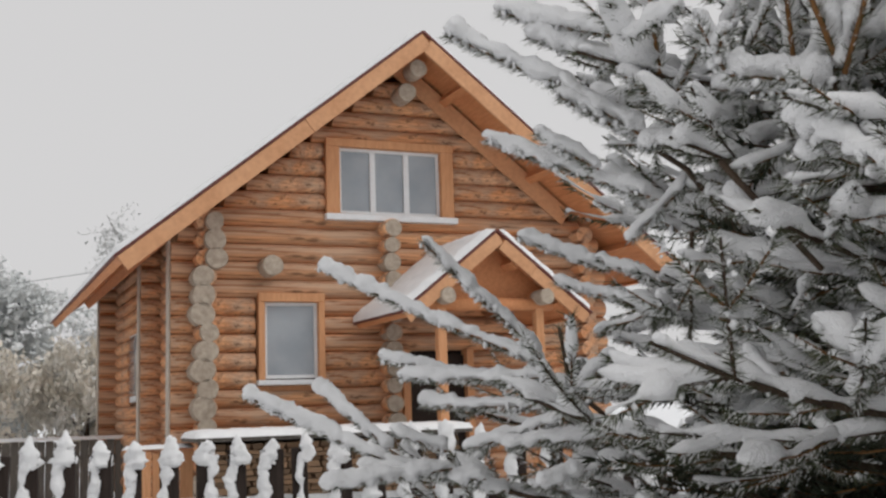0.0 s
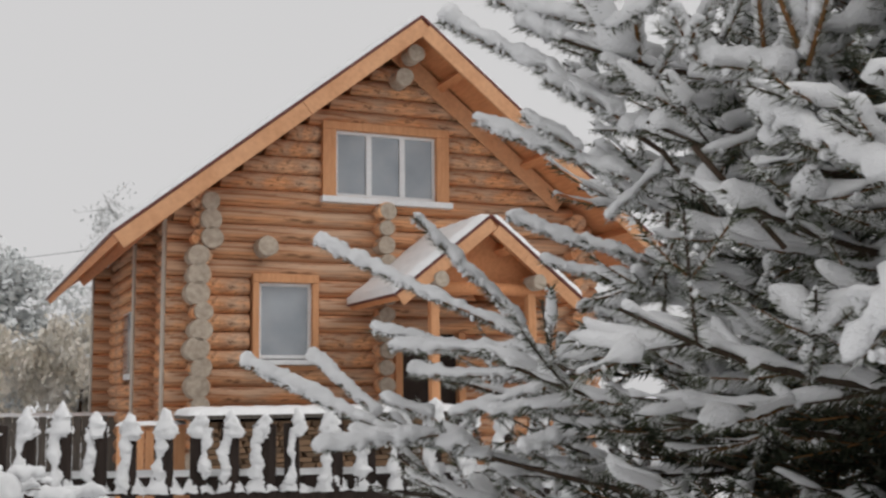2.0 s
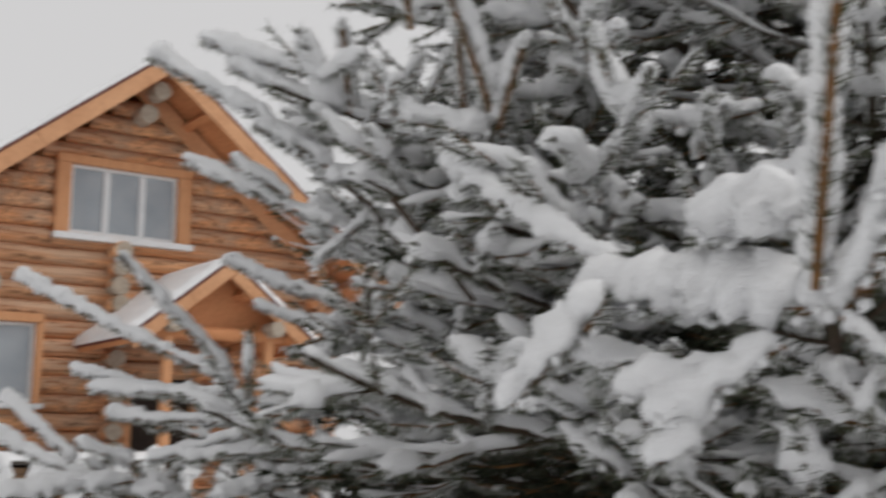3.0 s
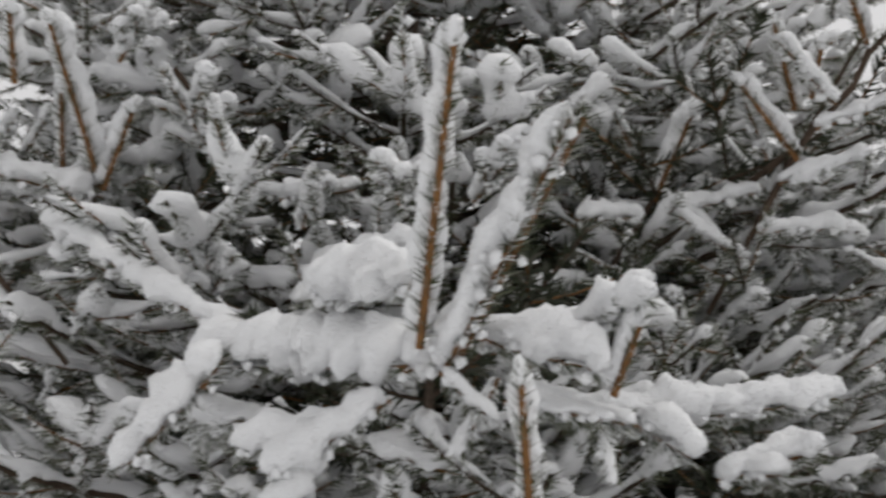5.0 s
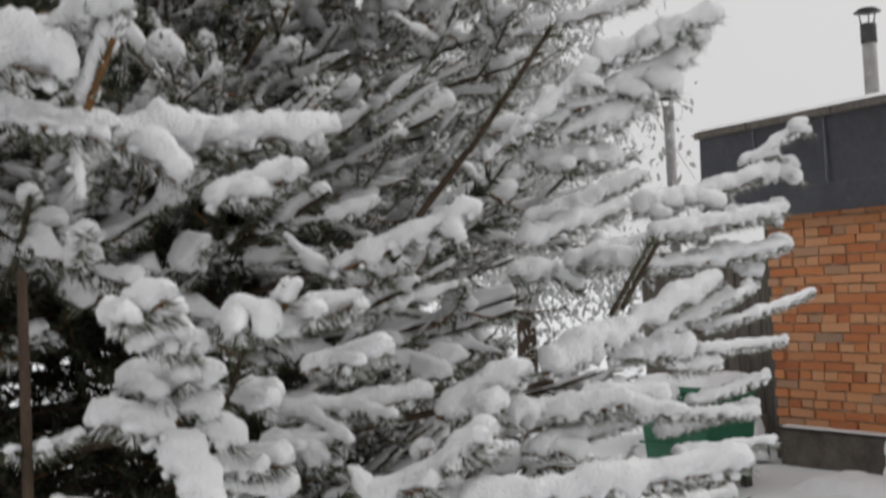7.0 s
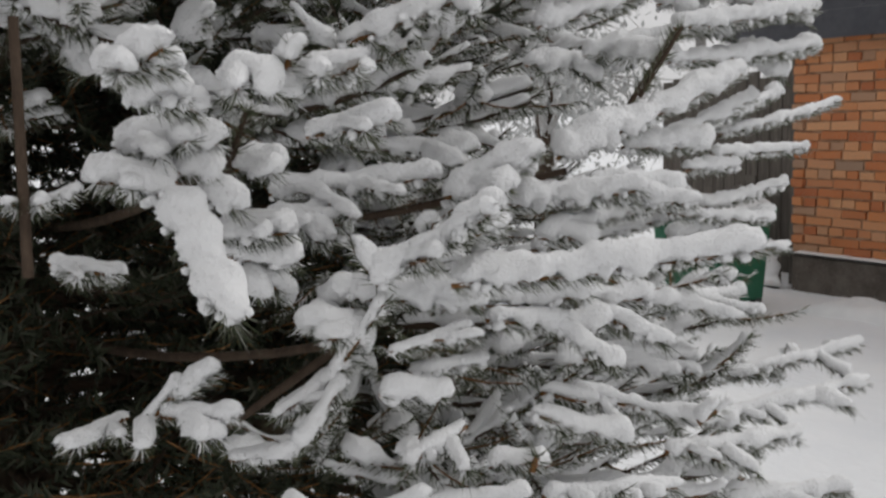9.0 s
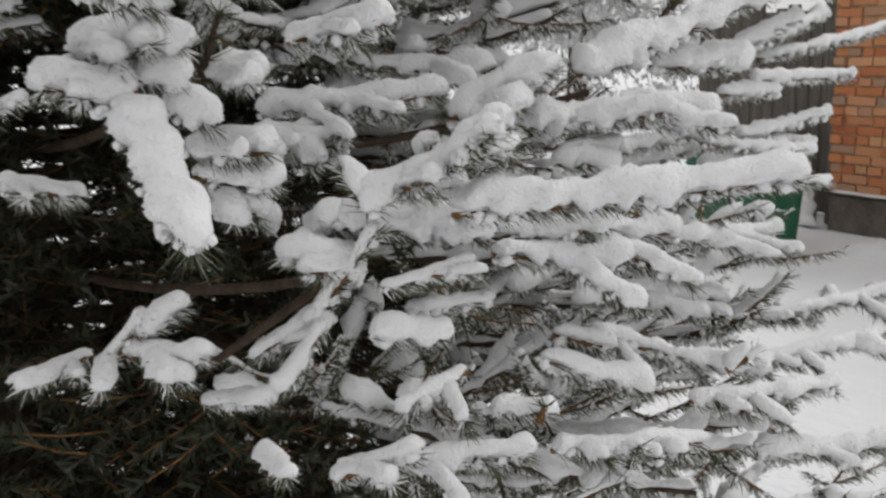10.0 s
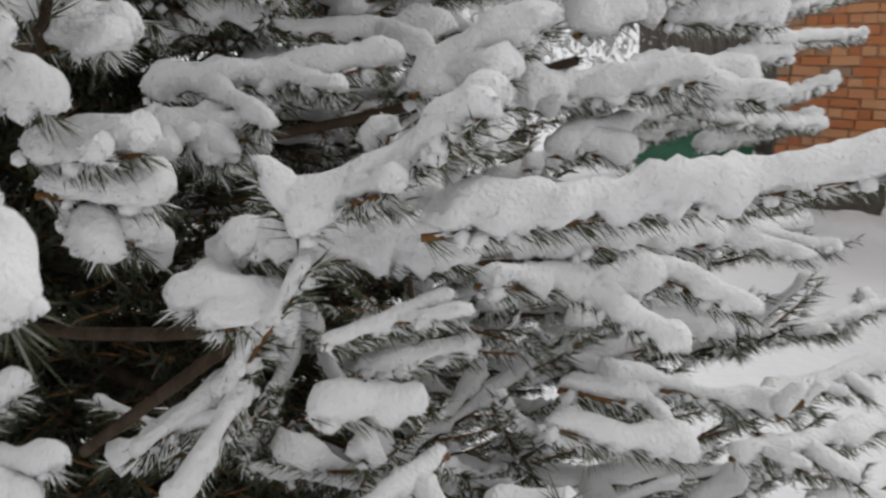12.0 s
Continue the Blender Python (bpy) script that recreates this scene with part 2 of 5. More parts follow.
def snow_slab(name, parent, x0, x1, y0, y1, z, thick, label="", cell=0.05, m=None):
    """A rounded, uneven cushion of snow on a rectangle."""
    nx, ny = max(3, int((x1 - x0) / cell)), max(3, int((y1 - y0) / cell))
    xs, ys = np.linspace(x0, x1, nx), np.linspace(y0, y1, ny)
    gx, gy = np.meshgrid(xs, ys)
    edge = np.minimum(np.minimum(gx - x0, x1 - gx), np.minimum(gy - y0, y1 - gy))
    h = thick * np.sqrt(np.clip(edge / (thick * 0.9), 0, 1)) * 0.92 + 0.003
    p = np.stack([gx, gy, np.zeros_like(gx)], -1).reshape(-1, 3)
    h = h + thick * (0.16 * lumpy(p + 3.1, 0.35) + 0.10 * lumpy(p, 0.13)).reshape(h.shape) * np.clip(edge / thick, 0, 1)
    wob = 0.25 * thick * lumpy(p + 9, 0.22).reshape(h.shape)
    top = np.stack([gx, gy + np.where(edge < 1e-6, wob, 0), z + h], -1).reshape(-1, 3)
    if m is not None:
        top = np.array([m @ Vector(v) for v in top])
    i = np.arange(nx * ny).reshape(ny, nx)
    f = np.stack([i[:-1, :-1], i[:-1, 1:], i[1:, 1:], i[1:, :-1]], -1).reshape(-1, 4)
    ob = fast_mesh(name, top, f, 4, SNOW, parent)
    return tagged(ob, label)


# ---- ground ----
def make_ground():
    r = np.concatenate([[0.0], np.geomspace(0.6, 2500, 90)])
    a = np.linspace(0, 2 * math.pi, 121)[:-1]
    R, A = np.meshgrid(r[1:], a)
    x, y = 2 + R * np.cos(A), 3 + R * np.sin(A)
    p = np.stack([x.ravel(), y.ravel(), np.zeros(x.size)], -1)
    z = (0.035 * lumpy(p, 1.9) + 0.02 * lumpy(p + 5, 0.7)) * np.clip(1 - np.hypot(p[:, 0], p[:, 1]) / 60, 0, 1)
    far = np.clip(np.hypot(p[:, 0], p[:, 1]) - 30, 0, None)
    p[:, 2] = z - 0.01 + 0.6 * np.sin(far * 0.01) * (far > 0)
    n, k = R.shape
    i = np.arange(n * k).reshape(n, k)
    j = np.roll(i, -1, 0)
    f = np.stack([i[:, :-1], i[:, 1:], j[:, 1:], j[:, :-1]], -1).reshape(-1, 4)
    co = np.concatenate([p, [[2, 3, 0]]])
    c = len(p)
    ob = fast_mesh("ground", co, f, 4, GROUND_SNOW)
    cap = bmesh.new()
    cap.from_mesh(ob.data)
    cap.verts.ensure_lookup_table()
    for q in range(n):
        cap.faces.new((cap.verts[i[q, 0]], cap.verts[j[q, 0]], cap.verts[c])).smooth = True
    cap.to_mesh(ob.data)
    cap.free()
    tagged(ob, "white fresh snow lying unevenly over the yard", "ground", kind="structure")


make_ground()


# ---- the log house ----
HOUSE = Matrix.Translation((-1.413, 15.465, 0)) @ Matrix.Rotation(radians(23.4), 4, "Z")
PITCH, LOG_R = 0.243, 0.132
U0, U1, APEX_U, APEX_Z, SLOPE, DEPTH = -1.95, 3.85, 0.95, 6.62, 0.79, 8.0


def unit_log():
    """A log of 1 m along x, slightly out of round, to be stretched along its length."""
    bm = bmesh.new()
    seg = 14
    rings = []
    for k in range(5):
        x = k / 4
        rings.append([bm.verts.new((x, LOG_R * (1 + 0.03 * math.sin(3 * a + k)) * math.cos(a), LOG_R * (1 + 0.03 * math.cos(2 * a + 2 * k)) * math.sin(a))) for a in [2 * math.pi * s / seg for s in range(seg)]])
    for k in range(4):
        for s in range(seg):
            bm.faces.new((rings[k][s], rings[k + 1][s], rings[k + 1][(s + 1) % seg], rings[k][(s + 1) % seg])).smooth = True
    bm.faces.new(rings[0][::1])
    bm.faces.new(rings[-1][::-1])
    bmesh.ops.recalc_face_normals(bm, faces=bm.faces)
    me = bpy.data.meshes.new("log")
    bm.to_mesh(me)
    bm.free()
    me.materials.append(LOG)
    return me


def make_house():
    house = empty("log_house", HOUSE, "two-storey amber log house with a snow-dusted gable roof", "house")
    rnd = random.Random(4)
    log_me = unit_log()
    openings = [(-1.20, -0.24, 2.02, 3.22), (-0.20, 1.72, 4.30, 5.36), (0.95, 1.85, 0.3, 2.45)]

    front = new("front_wall")
    front.parent = house
    side = new("side_wall")
    side.parent = house

    def lay(parent, x0, x1, m):
        if x1 - x0 < 0.05:
            return
        ob = new("log", log_me)
        ob.parent = parent
        ob.matrix_local = m @ Matrix.Translation((x0, 0, 0)) @ Matrix.Diagonal((x1 - x0, rnd.uniform(0.97, 1.07), rnd.uniform(0.925, 0.975), 1))

    rows = 26
    for i in range(rows):
        z = 0.42 + i * PITCH
        half = (APEX_Z - 0.05 - z) / SLOPE
        lo, hi = max(U0 - 0.36, APEX_U - half), min(U1 + 0.36, APEX_U + half)
        if hi - lo < 0.3:
            break
        cuts = [(lo, hi)]
        for a, b, c, d in openings:
            if c + 0.05 < z < d - 0.05:
                cuts = [q for s, e in cuts for q in ((s, min(e, a)), (max(s, b), e)) if q[1] > q[0]]
        for s, e in cuts:
            lay(front, s, e, Matrix.Translation((0, LOG_R, z)))
    # side, back and cross walls
    quarter = Matrix.Rotation(radians(90), 4, "Z")
    for i in range(16):
        z = 0.42 + PITCH / 2 + i * PITCH
        lay(side, -0.28 + rnd.uniform(-0.03, 0.03), 4.9 if 1.9 < z < 3.2 else DEPTH + 0.3, Matrix.Translation((U0 + 0.06, 0.1, z)) @ quarter)
        if 1.9 < z < 3.2:
            lay(side, 6.1, DEPTH + 0.3, Matrix.Translation((U0 + 0.06, 0.1, z)) @ quarter)
        lay(side, -0.28, DEPTH + 0.3, Matrix.Translation((U1 - 0.06, 0.1, z)) @ quarter)
        zz = z - PITCH / 2
        lay(side, U0 - 0.36, U0 + 0.6, Matrix.Translation((0, 2.7, zz)))
        lay(side, U0 - 0.36, U1 + 0.36, Matrix.Translation((0, DEPTH, zz)))
        if z < 4.3:
            lay(side, -0.24 + rnd.uniform(-0.04, 0.04), 0.5, Matrix.Translation((0.69, 0.06, z)) @ quarter)
    # back gable and a tight inner skin, so that no light leaks between the logs
    bm = bmesh.new()
    for v in (0.16, DEPTH + 0.02):
        pts = [(U0, v, 0.2), (U1, v, 0.2), (U1, v, 4.2), (APEX_U, v, APEX_Z - 0.25), (U0, v, 4.2)]
        a = [bm.verts.new(p) for p in pts]
        b = [bm.verts.new((p[0], p[1] + 0.10, p[2])) for p in pts]
        bm.faces.new(a)
        bm.faces.new(b[::-1])
        for k in range(5):
            bm.faces.new((a[k], a[(k + 1) % 5], b[(k + 1) % 5], b[k]))
    box(bm, U0 + 0.09, U0 + 0.15, 0.2, DEPTH, 0.2, 4.3)
    box(bm, U1 - 0.15, U1 - 0.09, 0.2, DEPTH, 0.2, 4.3)
    # near-black skin, seen as thin dark lines between the logs
    put("inner_lining", bm, FENCE_WOOD, house, "dark inner skin behind the logs")
    # sawn log ends that stick out of the front wall
    def log_end(u, v, z, r):
        bm = bmesh.new()
        seg = 16
        ring = []
        for k, (d, s) in enumerate(((0.0, 0.93), (0.015, 1.0), (0.30, 1.0))):
            ring.append([bm.verts.new((u + r * s * (1 + 0.05 * math.sin(2 * a + u * 9 + z * 5)) * math.cos(a), v + d, z + r * s * (1 + 0.04 * math.cos(3 * a + z * 7)) * math.sin(a))) for a in [2 * math.pi * q / seg for q in range(seg)]])
        bm.faces.new(ring[0])
        for k in range(2):
            for q in range(seg):
                bm.faces.new((ring[k][q], ring[k][(q + 1) % seg], ring[k + 1][(q + 1) % seg], ring[k + 1][q]))
        # drying cracks across the sawn face
        for k in range(3):
            a = rnd.uniform(0, 6.28)
            w = 0.004
            c, s = math.cos(a), math.sin(a)
            bm.faces.new([bm.verts.new((u + x * c - y * s, v - 0.002, z + x * s + y * c)) for x, y in ((0.01, -w), (r * 0.8, -0.001), (r * 0.8, 0.001), (0.01, w))])
        bmesh.ops.recalc_face_normals(bm, faces=bm.faces)
        put("log_end", bm, LOG_END, house, "grey weathered sawn log end")

    for i in range(16):
        z = 0.42 + PITCH / 2 + i * PITCH
        log_end(-1.90 + rnd.uniform(-0.05, 0.05) + (0.10 if i > 12 else 0.0), -0.24, z, rnd.uniform(0.115, 0.165))
        if z < 4.4:
            log_end(0.69 + rnd.uniform(-0.02, 0.02), -0.22, z, rnd.uniform(0.11, 0.135))
    log_end(-1.03, -0.30, 3.61, 0.14)
    log_end(0.86, -0.50, 6.07, 0.135)
    log_end(0.95, -0.72, 6.36, 0.125)
    # upright edge boards on the ends of the cross walls
    for v in (0.03, 2.62, DEPTH - 0.1):
        boxed("edge_board", GREY_BOARD, house, (U0 - 0.392, U0 - 0.362, v + 0.02, v + 0.20, 0.3, 4.02), 0.004)

    def window(u0, u1, z0, z1, panes, trim, sill):
        w = new("window")
        w.parent = house
        tagged(w, "white framed window with timber trim and white sill")
        v = 0.05
        fr = 0.045
        bm = bmesh.new()
        box(bm, u0, u1, v, v + 0.07, z0, z0 + fr)
        box(bm, u0, u1, v, v + 0.07, z1 - fr, z1)
        box(bm, u0, u0 + fr, v + 0.001, v + 0.069, z0 + fr, z1 - fr)
        box(bm, u1 - fr, u1, v + 0.001, v + 0.069, z0 + fr, z1 - fr)
        for k in range(1, panes):
            c = u0 + (u1 - u0) * k / panes
            box(bm, c - 0.04, c + 0.04, v - 0.004, v + 0.066, z0 + fr, z1 - fr)
        put("window_frame", bm, WHITE_PVC, w)
        for k in range(panes):
            a, b = u0 + (u1 - u0) * k / panes, u0 + (u1 - u0) * (k + 1) / panes
            boxed("pane", GLASS, w, (a + 0.03, b - 0.03, v + 0.025, v + 0.045, z0 + 0.03, z1 - 0.03))
        for a, b in ((u0 - trim, u0), (u1, u1 + trim)):
            boxed("side_trim", TRIM, w, (a, b - 0.002, -0.035, 0.14, z0 - 0.02, z1), 0.006)
        boxed("head_trim", TRIM, w, (u0 - trim, u1 + trim, -0.04, 0.14, z1 + 0.002, z1 + 0.12), 0.006)
        boxed("window_sill", WHITE_PVC, w, (u0 - trim - 0.03, u1 + trim + 0.02, -0.11, 0.12, z0 - sill, z0 - 0.022), 0.008)
        boxed("apron", TRIM, w, (u0 - trim, u1 + trim, 0.02, 0.14, z0 - sill - 0.07, z0 - sill - 0.003), 0.004)

    window(0.0, 1.53, 4.40, 5.34, 3, 0.20, 0.11)
    window(-1.08, -0.34, 2.13, 3.15, 1, 0.09, 0.09)
    w = new("side_window")
    w.parent = house
    boxed("window_frame", WHITE_PVC, w, (U0 - 0.03, U0 + 0.03, 4.98, 6.18, 1.95, 3.2))
    boxed("pane", GLASS, w, (U0 - 0.045, U0 - 0.032, 5.08, 6.08, 2.05, 3.1))
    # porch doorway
    # near-black colour gives the door the shade of the doorway
    boxed("door", FENCE_WOOD, house, (0.97, 1.83, 0.06, 0.12, 0.3, 2.42), 0.0, "entrance door, doorway shade in its dark colour")
    for a in (0.86, 1.83):
        boxed("door_post", TRIM, house, (a, a + 0.11, -0.06, 0.14, 0.3, 2.5), 0.006)

    # main roof: boards, red edge, snow
    def roof(apex_u, apex_z, half, v0, v1, slope, thick, snow, name, barge):
        ang = math.atan(slope)
        ln = half / math.cos(ang)
        for s in (-1, 1):
            m = Matrix.Translation((apex_u, 0, apex_z)) @ Matrix.Rotation(s * ang, 4, "Y") @ Matrix.Scale(s, 4, (1, 0, 0))
            side_part = new(name)
            side_part.parent = house
            side_part.matrix_local = Matrix.Identity(4)
            bm = bmesh.new()
            box(bm, 0, ln, v0 + 0.02, v1 - 0.02, -thick, 0, m=m)
            bmesh.ops.recalc_face_normals(bm, faces=bm.faces)
            put("sheathing", bm, PLANK, side_part, "amber plank sheathing")
            bm = bmesh.new()
            box(bm, -0.01, ln + 0.03, v0 - 0.03, v1 + 0.03, 0.004, 0.035, m=m)
            bmesh.ops.recalc_face_normals(bm, faces=bm.faces)
            put("metal_sheet", bm, METAL_RED, side_part, "dark red metal roof sheet")
            bm = bmesh.new()
            box(bm, 0.02 if s < 0 else 0.15, ln * 0.42, v0 - 0.025, v0 + 0.018, -barge, -0.002, 0.004, m=m)
            box(bm, ln * 0.42 + 0.004, ln, v0 - 0.018, v0 + 0.018, -barge, -0.002, 0.004, m=m)
            bmesh.ops.recalc_face_normals(bm, faces=bm.faces)
            put("barge_board", bm, BARGE, side_part)
            bm = bmesh.new()
            box(bm, ln - 0.03, ln + 0.005, v0 + 0.02, v1 - 0.02, -barge * 0.5, -0.002, m=m)
            bmesh.ops.recalc_face_normals(bm, faces=bm.faces)
            put("fascia_board", bm, PLANK, side_part)
            n = 3 if ln > 3 else 2
            bm = bmesh.new()
            for k in range(n):
                c = ln * (k + 0.55) / n
                box(bm, c - 0.06, c + 0.06, v0 + 0.05, v1 - 0.05, -thick - 0.14, -thick - 0.002, m=m)
            bmesh.ops.recalc_face_normals(bm, faces=bm.faces)
            put("purlin", bm, PLANK, side_part)
            snow_slab("roof_snow", side_part, 0.0, ln + 0.02, v0 - 0.02, v1 + 0.02, 0.036, snow, "fresh snow on roof", 0.09 if ln > 3 else 0.06, m)

    roof(APEX_U, 6.80, 4.06, -0.9, DEPTH + 0.9, SLOPE, 0.06, 0.065, "roof_slope", 0.21)
    roof(1.52, 3.90, 1.32, -1.8, 0.05, 0.79, 0.045, 0.085, "porch_roof", 0.16)
    # sloping board on the gable wall, over the sawn log ends
    for s in (1,):
        ang = math.atan(SLOPE)
        m = Matrix.Translation((APEX_U, 0, 6.80)) @ Matrix.Rotation(s * ang, 4, "Y") @ Matrix.Scale(s, 4, (1, 0, 0))
        bm = bmesh.new()
        box(bm, 0.05, 3.5, -0.06, -0.025, -0.36, -0.10, 0.004, m)
        bmesh.ops.recalc_face_normals(bm, faces=bm.faces)
        put("gable_board", bm, BARGE, house)
    # porch front: cross logs and posts
    for u in (0.80, 2.20):
        log_end(u, -1.86, 3.07, 0.105)
        bm = bmesh.new()
        cyl(bm, (u, -1.62, 3.07), (u, 0.0, 3.07), 0.10, 0.10, 14)
        put("porch_beam", bm, PLANK, house, smooth=True)
        boxed("porch_post", TRIM, house, (u - 0.06, u + 0.06, -1.62, -1.50, 0.25, 2.96), 0.008)
    bm = bmesh.new()
    cyl(bm, (0.64, -1.56, 2.99), (2.40, -1.56, 2.99), 0.085, 0.085, 14)
    put("cross_beam", bm, PLANK, house, smooth=True)
    bm = bmesh.new()
    a = [bm.verts.new((u, -1.45, z)) for u, z in ((0.42, 3.0), (2.62, 3.0), (1.52, 3.82))]
    b = [bm.verts.new((u, -1.41, z)) for u, z in ((0.42, 3.0), (2.62, 3.0), (1.52, 3.82))]
    bm.faces.new(a)
    bm.faces.new(b[::-1])
    for k in range(3):
        bm.faces.new((a[k], b[k], b[(k + 1) % 3], a[(k + 1) % 3]))
    bmesh.ops.recalc_face_normals(bm, faces=bm.faces)
    put("porch_gable", bm, PLANK, house, "dark shaded plank gable")
    boxed("porch_floor", GREY_WOOD, house, (0.5, 2.6, -1.75, -0.05, 0.0, 0.26), 0.01)


make_house()


# ---- firewood stack beside the house, under a cover of snow ----
def make_firewood():
    m = HOUSE @ Matrix.Translation((-2.35, -2.2, 0))
    stack = empty("firewood_stack", m, "stacked split firewood under a snow-covered board roof", "firewood")
    rnd = random.Random(8)
    for x in (0, 3.0):
        boxed("corner_post", GREY_WOOD, stack, (x, x + 0.06, 0, 0.06, 0, 1.38), 0.004)
    boxed("cover_board", GREY_WOOD, stack, (-0.1, 3.2, -0.12, 0.7, 1.38, 1.42), 0.004)
    bm = bmesh.new()
    box(bm, 0.06, 3.0, 0.10, 0.55, 0, 1.37)
    put("core", bm, FENCE_WOOD, stack)
    meshes = []
    for k in range(5):
        bm = bmesh.new()
        box(bm, -0.5, 0.5, -0.04, 0.30, -0.5, 0.5, 0.06, Matrix.Rotation(radians(rnd.uniform(-8, 8)), 4, "Y"))
        me = bpy.data.meshes.new("firewood")
        bm.to_mesh(me)
        bm.free()
        me.materials.append(SPLIT_WOOD)
        meshes.append(me)
    z = 0.03
    while z < 1.32:
        h = rnd.uniform(0.045, 0.085)
        x = 0.07
        while x < 2.95:
            w = rnd.uniform(0.10, 0.32)
            if z > 0.62:
                ob = new("firewood", rnd.choice(meshes))
                ob.parent = stack
                ob.matrix_local = Matrix.Translation((x + w / 2, rnd.uniform(-0.02, 0.05), z + h / 2)) @ Matrix.Diagonal((w * 0.95, 1, h * 0.94, 1))
            x += w
        z += h
    snow_slab("snow_cover", stack, -0.12, 3.22, -0.16, 0.72, 1.42, 0.09, "smooth snow cover")


make_firewood()


# ---- picket fence ----
def snow_blob(name, parent, places, label="", cell=0.05, amp=0.18):
    """Lumps of snow stuck together: (x, y, z, rx, ry, rz) each."""
    bm = bmesh.new()
    for x, y, z, a, b, c in places:
        r = bmesh.ops.create_icosphere(bm, subdivisions=2, radius=1)
        for v in r["verts"]:
            v.co = Vector((x + v.co.x * a, y + v.co.y * b, z + v.co.z * c))
    for v in bm.verts:
        k = amp * cell * (noise.noise(v.co / cell) + 0.5 * noise.noise(v.co * 2.3 / cell))
        v.co += v.co.normalized() * 0 + Vector((noise.noise(v.co / cell), noise.noise(v.co / cell + Vector((7, 1, 3))), k / (amp * cell))) * amp * cell
    return put(name, bm, SNOW, parent, label, smooth=True)


def lump_tube(name, parent, pts, radii, flat):
    """A lumpy upright ribbon of snow along a line, with its own radius at every point."""
    k, seg = len(pts), 14
    a = np.linspace(0, 2 * np.pi, seg, endpoint=False)
    co = pts[:, None] + radii[:, None, None] * np.stack([np.cos(a), np.sin(a) * flat, 0 * a], -1)[None]
    v = co.reshape(-1, 3)
    off = (co - pts[:, None]).reshape(-1, 3)
    v = v + off * (0.34 * vnoise(v, 0.055) + 0.40 * vnoise(v + 3, 0.026) + 0.34 * vnoise(v + 5, 0.012))[:, None]
    v[:, 2] += 0.012 * vnoise(v + 8, 0.03)
    i = np.arange(k * seg).reshape(k, seg)
    j = np.roll(i, -1, 1)
    f = np.stack([i[:-1], j[:-1], j[1:], i[1:]], -1).reshape(-1, 4)
    return fast_mesh(name, v, f, 4, SNOW, parent)


def make_fence():
    m = pose(-6.2, 5.45, 0, 0, 0, 4.0)
    fence = empty("picket_fence", m, "dark wooden picket fence with snow caps on every picket", "fence")
    rnd = random.Random(12)
    for z in (0.45, 1.12):
        boxed("rail", FENCE_WOOD, fence, (0, 9.5, 0.03, 0.07, z, z + 0.09), 0.006)
        snow_slab("rail_snow", fence, 0.0, 9.5, 0.025, 0.085, z + 0.09, 0.04)
    x = 0.05
    while x < 9.4:
        w, h = rnd.uniform(0.075, 0.10), 1.50 + rnd.uniform(-0.03, 0.02)
        bm = bmesh.new()
        tilt = Matrix.Translation((x, 0, 0)) @ Matrix.Rotation(radians(rnd.uniform(-1.5, 1.5)), 4, "Y")
        box(bm, -w / 2, w / 2, 0.0, 0.028, 0.02, h, 0.004, tilt)
        picket = put("picket", bm, FENCE_WOOD, fence)
        rise = rnd.uniform(0.13, 0.18)
        lean = rnd.uniform(-0.012, 0.012)
        q = np.linspace(0, 1, 15)
        cap = np.stack([x + lean * q - 0.006, 0.012 + 0 * q, h - 0.075 + rise * q], 1)
        lump_tube("snow_cap", picket, cap, rnd.uniform(0.048, 0.058) * np.maximum(0.06, np.sqrt(np.clip(q * 6 + 0.25, 0, 1)) * (1 - q ** 2.2) ** 0.75), 0.9)
        # wet snow clinging down one edge to the rail, and heaped on the rail behind it
        side = rnd.choice((-1, -1, -1, -1, 1))
        wide = 1.5 if rnd.random() < 0.16 else 1.0
        q = np.linspace(0, 1, 38)
        zs = h - 0.03 - q * (h - 0.03 - rnd.uniform(1.12, 1.20))
        thin = 1 - 0.75 * math.exp(-((rnd.uniform(0.2, 0.9) - 0.5) * 3) ** 2) * np.exp(-((q - rnd.uniform(0.35, 0.7)) / 0.13) ** 2) * (rnd.random() < 0.55)
        edge = np.stack([x + side * (w / 2 - 0.012 - 0.014 * (wide - 1)) - 0.008 * q + 0.006 * np.sin(9 * q + x * 5), -0.006 + 0 * q, zs], 1)
        lump_tube("clinging_snow", picket, edge, wide * np.maximum(0.004, 0.027 * thin * (0.9 + 0.35 * q) * np.sqrt(np.clip((1 - q) * 9, 0, 1))), 0.8)
        q = np.linspace(0, 1, 12)
        for c, fat, tall in ((x - 0.045, 0.054, rnd.uniform(0.13, 0.24)), (x + 0.045, 0.040, rnd.uniform(0.05, 0.14))):
            mound = np.stack([c + 0.035 * q * np.sign(x - c), 0.02 + 0 * q, 1.13 + tall * q], 1)
            lump_tube("rail_mound", picket, mound, fat * np.maximum(0.05, 1 - q ** 1.3) * rnd.uniform(0.8, 1.15), 0.85)
        x += 0.176 + rnd.uniform(-0.012, 0.012)


make_fence()


